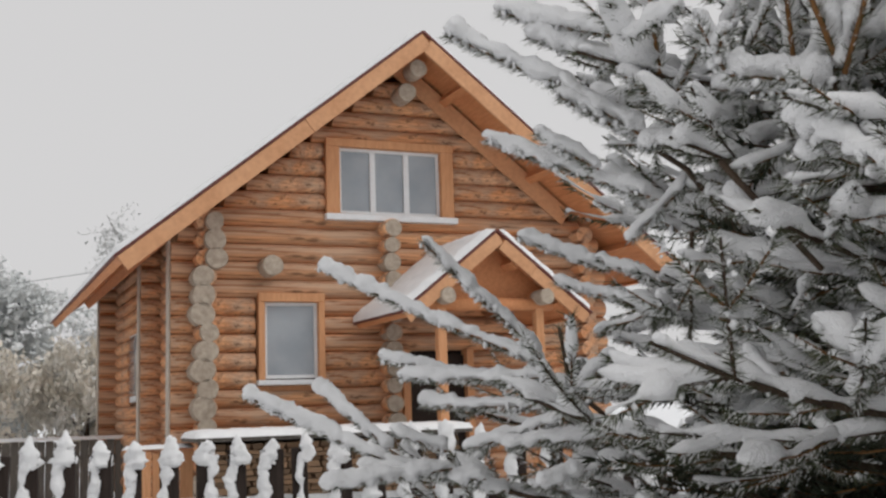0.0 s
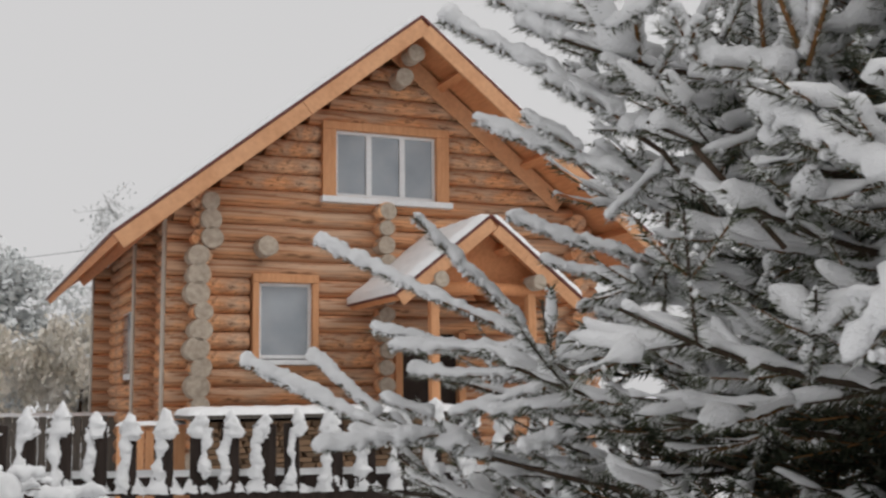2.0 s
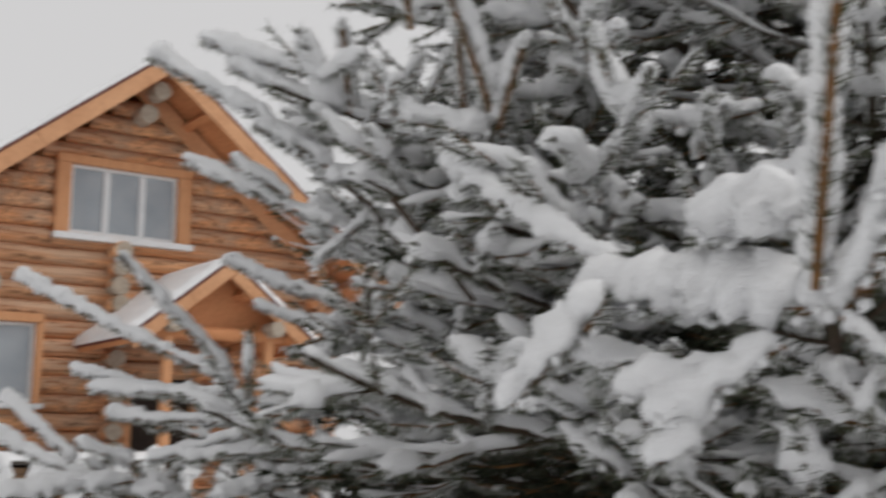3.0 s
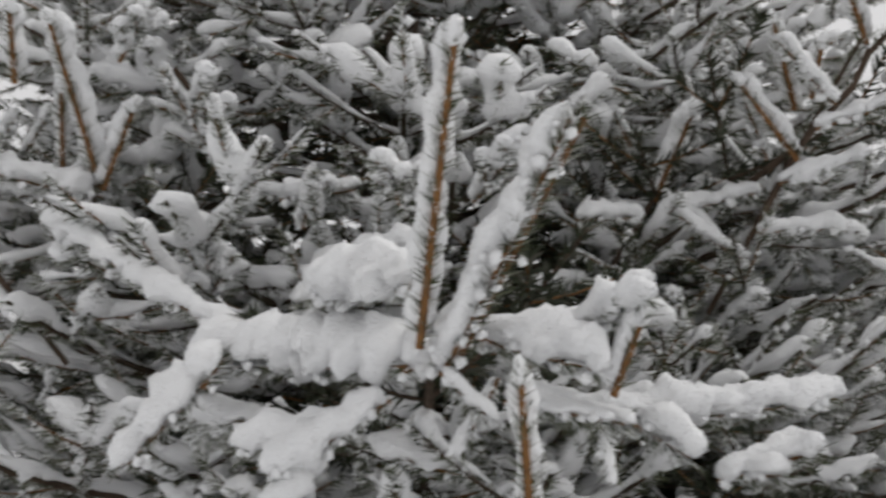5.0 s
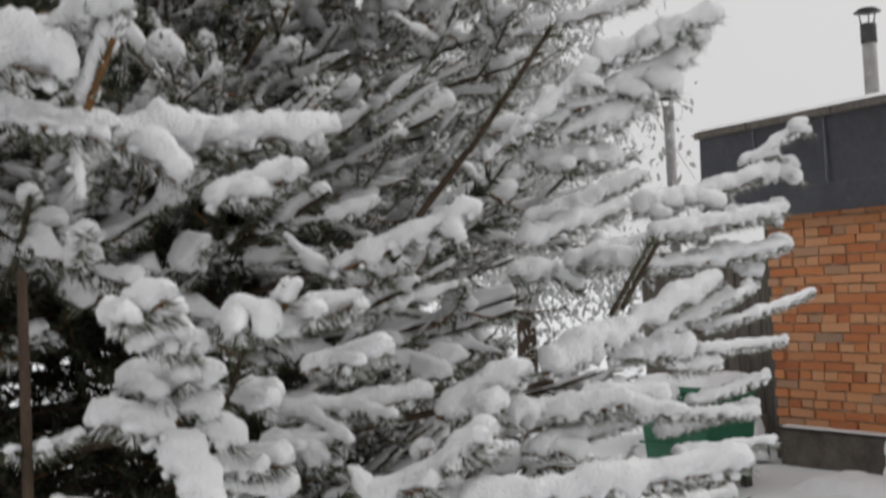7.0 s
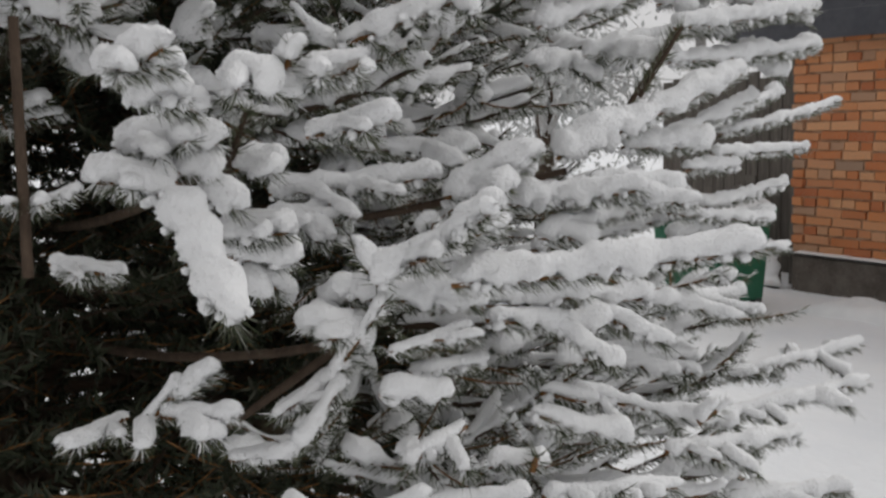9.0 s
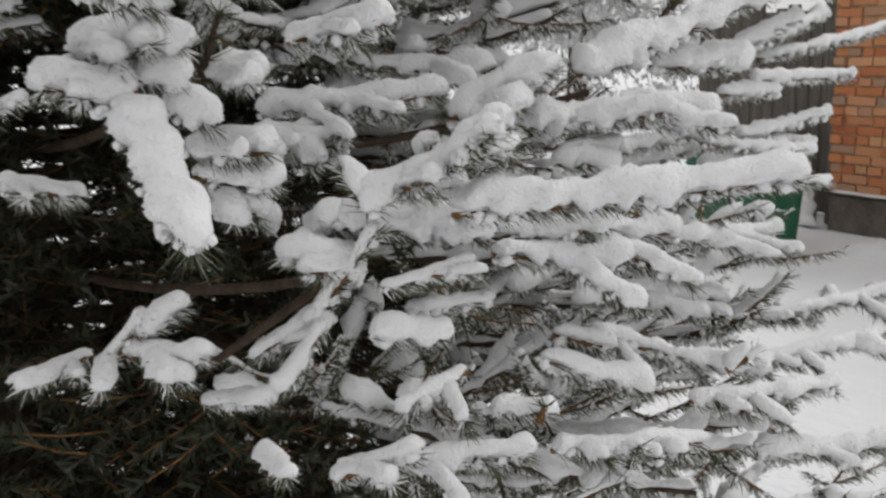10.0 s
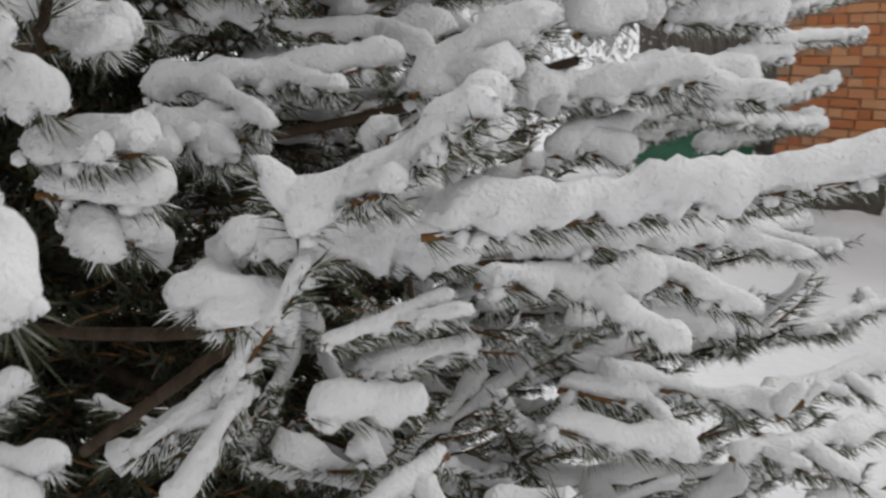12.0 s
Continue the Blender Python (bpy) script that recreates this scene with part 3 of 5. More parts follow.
# ---- far fence, planks and cable at the house's side ----
def make_far_fence():
    fence = empty("board_fence", pose(-16, 20.0, 0, 0, 0, 6), "weathered board fence with a line of snow on top", "fence")
    rnd = random.Random(5)
    boxed("rail", GREY_WOOD, fence, (0, 11.5, 0.03, 0.08, 0.95, 1.04))
    x = 0.0
    while x < 11.4:
        boxed("board", GREY_WOOD, fence, (x, x + 0.14, 0, 0.025, 0.05, 1.30 + rnd.uniform(-0.02, 0.02)))
        x += 0.155
    snow_slab("snow_line", fence, 0, 11.5, -0.05, 0.08, 1.31, 0.07)
    wall = empty("plank_panel", HOUSE @ Matrix.Translation((-2.9, -1.6, 0)), "fresh orange planks standing upright below the eaves", "planks")
    for k in range(5):
        boxed("plank", TRIM, wall, (k * 0.16 - 0.2, k * 0.16 - 0.06, 0.02 * k, 0.02 * k + 0.03, 0.0, 1.32 - 0.03 * (k % 3)), 0.004)
    snow_slab("plank_snow", wall, -0.22, 0.6, -0.03, 0.13, 1.31, 0.05)
    for k, (z0, z1) in enumerate(((4.9, 4.7), (4.3, 4.2))):
        cu = bpy.data.curves.new("overhead_cable", "CURVE")
        cu.dimensions = "3D"
        cu.bevel_depth = 0.007
        sp = cu.splines.new("POLY")
        sp.points.add(20)
        for q in range(21):
            f = q / 20
            sp.points[q].co = (-30 + 24.5 * f, 34 - 12 * f, z0 + (z1 - z0) * f - 0.35 * math.sin(math.pi * f), 1)
        cu.materials.append(WIRE)
        tagged(new("overhead_cable", cu), "thin grey overhead cable with frost", "cable")


make_far_fence()


# ---- brick outbuilding ----
SHED = Matrix.Translation((9.20, 3.11, 0)) @ Matrix.Rotation(math.atan2(1.92 - 3.11, 8.73 - 9.20), 4, "Z")


def make_shed():
    shed = empty("brick_outbuilding", SHED, "orange brick outbuilding with grey metal roof edge", "outbuilding")
    rnd = random.Random(21)
    L, D = 6.5, 4.0
    # local x runs along the seen wall, local y points into the yard's far side
    wall = new("front_wall")
    wall.parent = shed
    tagged(wall, "orange brick wall with uneven mortar joints")
    win = (1.26, 2.6, 1.09, 1.92)
    for x0, x1, z0, z1 in ((0.002, win[0], 0.28, 2.02), (win[1], L - 0.002, 0.28, 2.02), (win[0], win[1], 0.28, win[2]), (win[0], win[1], win[3], 2.02)):
        boxed("mortar_bed", MORTAR, wall, (x0, x1, 0.012, 0.24, z0, z1), 0.0, "sandy mortar joints")
    for dims in ((0.004, 0.24, 0.24, D, 0.28, 2.02), (L - 0.24, L, 0.24, D, 0.28, 2.02), (0.24, L - 0.24, D - 0.24, D, 0.28, 2.02)):
        boxed("wall_core", MORTAR, wall, dims, 0.0, "sandy rendered wall")
    kinds = []
    for k in range(6):
        bm = bmesh.new()
        box(bm, -0.5, 0.5, 0, 1, -0.5, 0.5)
        for v in bm.verts:
            v.co.x += rnd.uniform(-0.015, 0.015)
            v.co.z += rnd.uniform(-0.05, 0.05)
        me = bpy.data.meshes.new("brick")
        bm.to_mesh(me)
        bm.free()
        me.materials.append(BRICK)
        kinds.append(me)
    teal = kinds[0].copy()
    teal.materials.clear()
    teal.materials.append(TEAL)
    z, row = 0.285, 0
    while z < 2.0:
        x = 0.0
        header = row % 3 == 2
        first = True
        while x < 3.55:
            ln = (0.12 if header or (first and row % 2) else 0.25) * rnd.uniform(0.86, 1.10)
            first = False
            x1 = x + ln
            mid = (x + x1) / 2
            if not (win[0] - 0.02 < mid < win[1] + 0.02 and win[2] - 0.03 < z + 0.03 < win[3] + 0.03):
                ob = new("brick", rnd.choice(kinds))
                ob.parent = wall
                if abs(mid - 1.72) < 0.13 and abs(z - 0.51) < 0.04:
                    ob.data = teal
                    tagged(ob, "brick with old teal paint")
                dp = 0.012 + rnd.uniform(-0.006, 0.011)
                if x == 0.0 and row % 2:
                    dp += 0.022
                ob.matrix_local = Matrix.Translation((mid, 0.013 - dp, z + 0.0325 + rnd.uniform(-0.005, 0.005))) @ Matrix.Rotation(radians(rnd.uniform(-2.0, 2.0)), 4, "Y") @ Matrix.Diagonal((ln - rnd.uniform(0.002, 0.012), dp, rnd.uniform(0.054, 0.066), 1))
            x = x1 + 0.011
        z, row = z + 0.0755, row + 1
    # plinth
    boxed("plinth", CONCRETE, shed, (0.02, L, -0.03, 0.26, -0.1, 0.262), 0.012, "damp grey concrete plinth")
    boxed("metal_drip", SOOT, shed, (-0.01, L, -0.05, 0.1, 0.264, 0.276))
    snow_slab("plinth_snow", shed, 0.06, L, -0.055, 0.005, 0.276, 0.022)
    # window
    w = new("window")
    w.parent = shed
    bm = bmesh.new()
    for a in ((win[0], win[1], win[2], win[2] + 0.035), (win[0], win[1], win[3] - 0.035, win[3]), (win[0], win[0] + 0.035, win[2] + 0.035, win[3] - 0.035), (win[1] - 0.035, win[1], win[2] + 0.035, win[3] - 0.035)):
        box(bm, a[0], a[1], -0.012, 0.06, a[2], a[3])
    put("window_frame", bm, SOOT, w, "thin dark window frame")
    boxed("pane", GLASS, w, (win[0] + 0.03, win[1] - 0.03, 0.012, 0.03, win[2] + 0.03, win[3] - 0.03))
    # roof edge: slanting grey sheet, with seams, and a weathered board on top
    bm = bmesh.new()
    y0, y1 = -0.16, -0.62
    a = [bm.verts.new(p) for p in ((-0.55, y0, 1.97), (L + 0.2, y0, 1.97), (L + 0.2, y0 - 0.02, 2.18), (-0.54, y0 - 0.02, 2.18))]
    bm.faces.new(a)
    b = [bm.verts.new(p) for p in ((-0.54, y0 - 0.024, 2.18), (L + 0.2, y0 - 0.024, 2.18), (L + 0.2, y0 - 0.05, 2.70), (-0.50, y0 - 0.05, 2.70))]
    bm.faces.new(b)
    e = bmesh.ops.solidify(bm, geom=bm.faces[:], thickness=0.02)
    bmesh.ops.recalc_face_normals(bm, faces=bm.faces)
    put("metal_fascia", bm, ROOF_GREY, shed, "dark grey metal fascia sheet")
    for k in range(9):
        boxed("seam", ROOF_GREY, shed, (0.1 + k * 0.7, 0.112 + k * 0.7, y0 - 0.066, y0 - 0.036, 2.20, 2.68))
    x = -0.52
    while x < L:
        w2 = rnd.uniform(0.5, 0.9)
        boxed("roof_board", GREY_WOOD, shed, (x, x + w2 - 0.01, y0 - 0.10, D + 0.2, 2.69, 2.74 + rnd.uniform(0, 0.012)), 0.006)
        x += w2
    snow_slab("roof_snow", shed, -0.5, L, y0 - 0.085, D + 0.2, 2.748, 0.035)
    boxed("soffit", GREY_WOOD, shed, (-0.5, L, -0.155, D, 2.022, 2.04))
    # lean-to doorway of grey boards at the wall's end
    for k in range(15):
        boxed("side_board", GREY_WOOD, shed, (-2.12 + k * 0.14, -1.99 + k * 0.14, 0.5, 0.53, 0.0, 1.72 + 0.03 * (k % 3)), 0.004)
    boxed("side_post", GREY_WOOD, shed, (-0.055, -0.004, 0.02, 0.10, 0.0, 2.0), 0.004)
    # low bench along the plinth with snow on it
    bench = empty("low_concrete_ledge", SHED @ Matrix.Translation((1.36, -0.40, 0)), "low dark ledge with a snow cap beside the wall", "ledge")
    boxed("ledge_body", CONCRETE, bench, (0, 2.6, 0, 0.36, 0, 0.30), 0.02)
    boxed("ledge_board", GREY_BOARD, bench, (0.32, 2.5, -0.03, -0.004, 0.02, 0.11), 0.004)
    snow_slab("ledge_snow", bench, -0.02, 2.62, -0.03, 0.37, 0.30, 0.055)
    snow_slab("ledge_bank", bench, -0.5, 2.8, -0.55, 0.02, -0.09, 0.185)
    snow_blob("ledge_drift", bench, [(0.02, -0.02, 0.26, 0.06, 0.05, 0.07), (0.03, -0.03, 0.17, 0.05, 0.05, 0.08), (0.01, -0.03, 0.07, 0.06, 0.06, 0.09)])


def flue(name, m, h, r, cap_h, label):
    f = empty(name, m, label, "chimney")
    bm = bmesh.new()
    cyl(bm, (0, 0, -0.4), (0, 0, h), r, r, 18)
    put("pipe", bm, STEEL, f, smooth=True)
    bm = bmesh.new()
    cyl(bm, (0, 0, h - 0.16), (0, 0, h), r * 1.12, r * 1.12, 18)
    put("collar", bm, SOOT if r > 0.056 else STEEL, f, smooth=True)
    for k in range(3):
        a = 2.1 * k
        bm = bmesh.new()
        cyl(bm, (r * math.cos(a), r * math.sin(a), h), (r * 1.3 * math.cos(a), r * 1.3 * math.sin(a), h + cap_h), 0.006, 0.006, 6)
        put("cap_strut", bm, SOOT, f)
    bm = bmesh.new()
    cyl(bm, (0, 0, h + cap_h), (0, 0, h + cap_h + 0.03), r * 1.9, r * 1.2, 18)
    put("rain_cap", bm, SOOT, f, smooth=True)


make_shed()
flue("stove_flue", SHED @ Matrix.Translation((0.49, 0.8, 2.75)), 0.80, 0.058, 0.10, "sooty steel stove flue with a small rain cap")
flue("metal_flue", SHED @ Matrix.Translation((-2.33, 1.2, 0.38)), 2.97, 0.055, 0.07, "plain grey steel flue behind the outbuilding")


# ---- green refuse bin beside the outbuilding ----
def make_bin():
    m = SHED @ Matrix.Translation((0.32, -1.22, 0))
    b = empty("refuse_bin", m, "green painted metal refuse bin with snow on its lid", "bin")
    bm = bmesh.new()
    vs = box(bm, -0.35, 0.35, -0.28, 0.28, 0.06, 0.70, 0.02)
    for v in bm.verts:
        k = 0.86 + 0.14 * (v.co.z - 0.08) / 0.66
        v.co.x *= k
        v.co.y *= k
    put("body", bm, BIN_GREEN, b)
    for k in range(3):
        boxed("rib", BIN_GREEN, b, (-0.33, 0.33, -0.285, -0.26, 0.30 + 0.14 * k, 0.32 + 0.14 * k), 0.004)
    boxed("rim", BIN_GREEN, b, (-0.37, 0.37, -0.30, 0.30, 0.70, 0.74), 0.008)
    for x in (-0.26, 0.26):
        for y in (-0.2, 0.2):
            boxed("foot", SOOT, b, (x - 0.03, x + 0.03, y - 0.03, y + 0.03, -0.02, 0.08))
    snow_slab("bin_snow", b, -0.36, 0.36, -0.29, 0.29, 0.74, 0.07)
    brd = empty("stacked_boards", SHED @ Matrix.Translation((-0.75, 0.15, 0)), "leaning grey boards with snow between bin and wall", "boards")
    for k in range(4):
        bm = bmesh.new()
        box(bm, -0.06, 0.06, 0, 0.025, 0, 0.62 + 0.09 * k, 0.004, pose(0.13 * k - 0.2, 0.03 * k, 0, 10, 0, 0))
        put("board", bm, GREY_WOOD, brd)
    post = empty("snow_plastered_post", SHED @ Matrix.Translation((-0.12, -0.08, 0)), "short post plastered with wet snow at the wall corner", "post")
    boxed("post", GREY_WOOD, post, (-0.05, 0.05, -0.04, 0.04, 0, 0.36), 0.006)
    lump_tube("post_snow", post, np.array([[0.006 * math.sin(3 * k), -0.05, 0.035 * k] for k in range(12)]), np.array([0.09 - 0.003 * k for k in range(11)] + [0.004]), 0.6)


make_bin()


# ---- far neighbour roof and frosted trees ----
def make_neighbour():
    for nm, m, w, d, h, rz in (("far_cottage", pose(-17.5, 36, 0, 0, 0, 12), 7.0, 6.0, 2.6, 1.9), ("neighbour_shed", pose(9.5, 24, 0, 0, 0, -8), 5.0, 4.0, 3.4, 1.5)):
        c = empty(nm, m, "snow-roofed low grey outbuilding in the distance", "outbuilding")
        boxed("wall", GREY_WOOD, c, (-w / 2, w / 2, 0, d, 0, h))
        bm = bmesh.new()
        pts = [(-w / 2 - 0.3, h), (w / 2 + 0.3, h), (0, h + rz)]
        a = [bm.verts.new((x, -0.3, z)) for x, z in pts]
        b = [bm.verts.new((x, d + 0.3, z)) for x, z in pts]
        bm.faces.new(a)
        bm.faces.new(b[::-1])
        for k in range(3):
            bm.faces.new((a[k], b[k], b[(k + 1) % 3], a[(k + 1) % 3]))
        bmesh.ops.recalc_face_normals(bm, faces=bm.faces)
        put("roof", bm, SNOW, c, "snow-covered roof")


make_neighbour()


def frosted_tree(m, height, spread, leaf_mat, seed, label, leaves=9000, droop=0.3, leaf=0.05, clump=0.8):
    """A broad-leaved tree under hoar frost: trunk, limbs, drooping twigs and many small leaves."""
    rs = np.random.RandomState(seed)
    rnd = random.Random(seed)
    t = empty("frosted_tree", m, label, "tree", "trees behind the yard")
    bm = bmesh.new()
    trunk_top = height * 0.75
    cyl(bm, (0, 0, -0.1), (0.1, 0.05, trunk_top), 0.02 * height, 0.006 * height, 10)
    put("trunk", bm, BARK, t, smooth=True)
    tips = []
    bm = bmesh.new()
    for k in range(26):
        z = height * rnd.uniform(0.18, 0.74)
        a = rnd.uniform(0, 6.28)
        r = spread * (0.55 + 0.45 * math.sin(math.pi * min(1, z / height * 1.15))) * rnd.uniform(0.7, 1.05)
        e = Vector((r * math.cos(a), r * math.sin(a), z + rnd.uniform(0.10, 0.30) * height))
        s = Vector((0, 0, z))
        mid = s.lerp(e, 0.5) + Vector((0, 0, 0.06 * height))
        cyl(bm, s, mid, 0.007 * height, 0.004 * height, 6, False)
        cyl(bm, mid, e, 0.004 * height, 0.0015 * height, 6, False)
        for j in range(9):
            p = mid.lerp(e, rnd.uniform(-0.3, 1.1))
            q = p + Vector((rnd.gauss(0, 1), rnd.gauss(0, 1), rnd.gauss(0, 0.7) - droop)) * (0.10 * height)
            cyl(bm, p, q, 0.0016 * height, 0.0006 * height, 4, False)
            tips.append((p, q))
    tagged(put("crown_wood", bm, FROST_TWIG, t, smooth=True), kind="stuff")
    A = np.array([p for p, q in tips])
    B = np.array([q for p, q in tips])
    i = rs.randint(0, len(tips), leaves)
    f = rs.rand(leaves, 1)
    c = A[i] + (B[i] - A[i]) * f + rs.normal(0, 1, (leaves, 3)) * clump * 0.1 * height * 0.25
    c[:, 2] -= np.abs(rs.normal(0, 1, leaves)) * droop * 0.06 * height
    d1, d2 = rs.normal(0, 1, (leaves, 3)), rs.normal(0, 1, (leaves, 3))
    d1[:, 2] -= droop * 2
    d1 /= np.linalg.norm(d1, axis=1, keepdims=True)
    d2 /= np.linalg.norm(d2, axis=1, keepdims=True)
    sz = leaf * rs.uniform(0.6, 1.5, (leaves, 1))
    co = np.stack([c - d2 * sz * 0.5, c + d1 * sz, c + d2 * sz * 0.5, c - d1 * sz], 1).reshape(-1, 3)
    fast_mesh("crown", co, np.arange(leaves * 4).reshape(-1, 4), 4, leaf_mat, t, False)


frosted_tree(pose(-11.6, 28, 0), 5.3, 1.9, HAZED_FROST_GREEN, 1, "large green-leaved tree grey with hoar frost, haze in its leaf colour", 17000, 0.2, 0.11)
frosted_tree(pose(-14.0, 27, 0), 5.0, 1.9, HAZED_FROST_GREEN, 2, "large green-leaved tree grey with hoar frost, haze in its leaf colour", 13000, 0.2, 0.11)
frosted_tree(pose(-8.6, 27, 0), 4.1, 1.6, HAZED_FROST_YELLOW, 3, "yellow-leaved drooping birch white with frost, haze in its leaf colour", 13000, 0.8, 0.075)
frosted_tree(pose(-10.4, 25, 0), 3.6, 1.5, HAZED_FROST_YELLOW, 6, "yellow-leaved drooping birch white with frost, haze in its leaf colour", 11000, 0.8, 0.075)
frosted_tree(pose(-9.4, 34, 0), 7.4, 1.9, FROST_LEAF, 4, "bare tree white with hoar frost behind the house", 9000, 0.2, 0.06)
frosted_tree(pose(10.3, 6.2, 0), 6.3, 1.15, FROST_LEAF, 5, "tall birch with hanging twigs white with frost", 16000, 0.9, 0.04)


# ---- the spruce: trunk, limbs, needled shoots, snow ----
TRUNK = Vector((1.42, 1.95, 0))
TOP = 4.7
UP = np.array([0.0, 0.0, 1.0])


def ball(fine):
    """Corners and triangles of a unit octahedron, or of an icosahedron."""
    if not fine:
        co = [(1, 0, 0), (-1, 0, 0), (0, 1, 0), (0, -1, 0), (0, 0, 1), (0, 0, -1)]
        return np.array(co, float), np.array([(0, 2, 4), (2, 1, 4), (1, 3, 4), (3, 0, 4), (2, 0, 5), (1, 2, 5), (3, 1, 5), (0, 3, 5)])
    bm = bmesh.new()
    bmesh.ops.create_icosphere(bm, subdivisions=1, radius=1)
    co, fs = np.array([v.co[:] for v in bm.verts]), np.array([[v.index for v in f.verts] for f in bm.faces])
    bm.free()
    return co, fs


BALLS = (ball(False), ball(True))


class Growth:
    """Collects the wood, needles and snow of one limb."""

    def __init__(self, seed):
        self.rs = np.random.RandomState(seed)
        self.wood, self.twigs, self.needles, self.dark, self.rime, self.snow, self.clumps = [], [], [], [], [], [], []

    def tube(self, pts, r0, r1, seg, bucket):
        k = len(pts)
        t = np.gradient(pts, axis=0)
        t /= np.linalg.norm(t, axis=1, keepdims=True) + 1e-9
        ref = np.where(np.abs(t[:, 2:3]) > 0.9, [[1.0, 0, 0]], [[0, 0, 1.0]])
        n = np.cross(t, ref)
        n /= np.linalg.norm(n, axis=1, keepdims=True)
        b = np.cross(n, t)
        r = np.linspace(r0, r1, k)[:, None, None]
        a = np.linspace(0, 2 * np.pi, seg, endpoint=False)
        co = pts[:, None] + r * (np.cos(a)[None, :, None] * n[:, None] + np.sin(a)[None, :, None] * b[:, None])
        bucket.append((co.reshape(-1, 3), k, seg))

    def needle_rows(self, pts, per_metre, size, width, hang=True, bucket=None):
        rs = self.rs
        seg = np.linalg.norm(np.diff(pts, axis=0), axis=1)
        total = seg.sum()
        n = int(total * per_metre)
        if n < 2:
            return
        s = np.sort(rs.rand(n)) * total
        cum = np.concatenate([[0], np.cumsum(seg)])
        i = np.clip(np.searchsorted(cum, s) - 1, 0, len(seg) - 1)
        f = ((s - cum[i]) / seg[i])[:, None]
        p = pts[i] * (1 - f) + pts[i + 1] * f
        t = (pts[i + 1] - pts[i]) / seg[i][:, None]
        q = rs.normal(0, 1, (n, 3))
        q -= (q * t).sum(1, keepdims=True) * t
        q /= np.linalg.norm(q, axis=1, keepdims=True)
        if hang:
            # the upper needles are buried in snow: show the rest below and at the sides
            q[:, 2] = np.where(q[:, 2] > 0.35, -q[:, 2], q[:, 2])
        lean = np.radians(rs.uniform(34, 74, (n, 1)))
        d = t * np.cos(lean) + q * np.sin(lean)
        w = np.cross(d, rs.normal(0, 1, (n, 3)))
        w /= np.linalg.norm(w, axis=1, keepdims=True)
        ln = size * rs.uniform(0.75, 1.15, (n, 1))
        tip = p + d * ln + t * ln * 0.12
        (self.needles if bucket is None else bucket).append(np.stack([p - w * width, p + w * width, tip], 1).reshape(-1, 3))

    def snow_tube(self, pts, r, seg=8, step=0.016, lift=0.48, fuzz=0, low=0.50, gaps=0.0):
        """A lumpy, ragged roll of snow lying on the upper side of a shoot; fuzz is grains per square metre."""
        rs = self.rs
        cum = np.concatenate([[0], np.cumsum(np.linalg.norm(np.diff(pts, axis=0), axis=1))])
        ln = cum[-1]
        k = max(4, int(ln / step))
        s = np.linspace(0, ln, k)
        if step < 0.01:
            cap = np.minimum(1.1 * r * np.array([0.03, 0.13, 0.32, 0.62]), ln * 0.45)
            s = np.sort(np.concatenate([[0, ln], s[(s > 0.8 * r) & (s < ln - 0.8 * r)], cap, ln - cap]))
            k = len(s)
        elif ln > 1.6 * r:
            s = np.sort(np.concatenate([s, [0.3 * r, ln - 0.3 * r]]))
            k += 2
        p = np.stack([np.interp(s, cum, pts[:, c]) for c in range(3)], 1)
        t = np.gradient(p, axis=0)
        t /= np.linalg.norm(t, axis=1, keepdims=True) + 1e-9
        up = UP - t * t[:, 2:3]
        m = np.linalg.norm(up, axis=1, keepdims=True)
        up = np.where(m > 0.15, up / np.maximum(m, 1e-6), [[0.0, -1.0, 0.0]])
        sd = np.cross(t, up)
        steep = np.clip((np.abs(t[:, 2]) - 0.55) / 0.4, 0, 1)
        rad = r * (1 - 0.40 * steep) * (1 + 0.24 * vnoise(p + 1.7, 0.085) + 0.16 * vnoise(p, 0.034))
        if gaps:
            rad = rad * np.clip(1.0 + gaps * (1.7 * vnoise(p + 9.3, 0.055) - 0.25), 0.03, 1.30)
        e = np.minimum(s, ln - s)
        rad = rad * np.sqrt(np.clip(1 - (1 - np.clip(e / (r * 1.1), 0, 1)) ** 2, 0.0004, 1))
        a = np.linspace(0, 2 * np.pi, seg, endpoint=False)
        ca, sa = np.cos(a), np.sin(a)
        high = np.where(sa > 0, 1.0, low)
        c = p + up * (lift * r * (1 - 0.3 * steep))[:, None]
        co = c[:, None] + rad[:, None, None] * (ca[None, :, None] * sd[:, None] + (sa * high)[None, :, None] * up[:, None])
        flat = co.reshape(-1, 3)
        out = (co - c[:, None]).reshape(-1, 3)
        push = (0.30 if step < 0.012 else 0.46) * vnoise(flat + 4, 0.026)
        if step < 0.012:
            push = push + 0.30 * vnoise(flat, 0.013) + 0.20 * vnoise(flat + 7, 0.0065)
        # flanks and underside are torn up by the needles
        under = np.tile(np.clip(0.45 - sa, 0, 1), k)
        torn = vnoise(flat * [1, 1, 0.4] + 2.1, 0.013 if step < 0.012 else 0.024)
        push = push + under * 0.75 * np.clip(torn, -0.7, 1)
        flat = flat + out * push[:, None] - UP * (under * np.clip(torn, 0, 1) * 0.40 * r)[:, None]
        self.snow.append((flat, k, seg))
        n = int(fuzz * ln * 6.28 * r)
        if n:
            i, j = rs.randint(0, k - 1, n), rs.randint(0, seg, n)
            keep = rs.rand(n) < np.clip(0.80 - sa[j], 0, 1)
            i, j = i[keep], j[keep]
            n = len(i)
            g = flat.reshape(k, seg, 3)
            u, v = rs.rand(n, 1), rs.rand(n, 1)
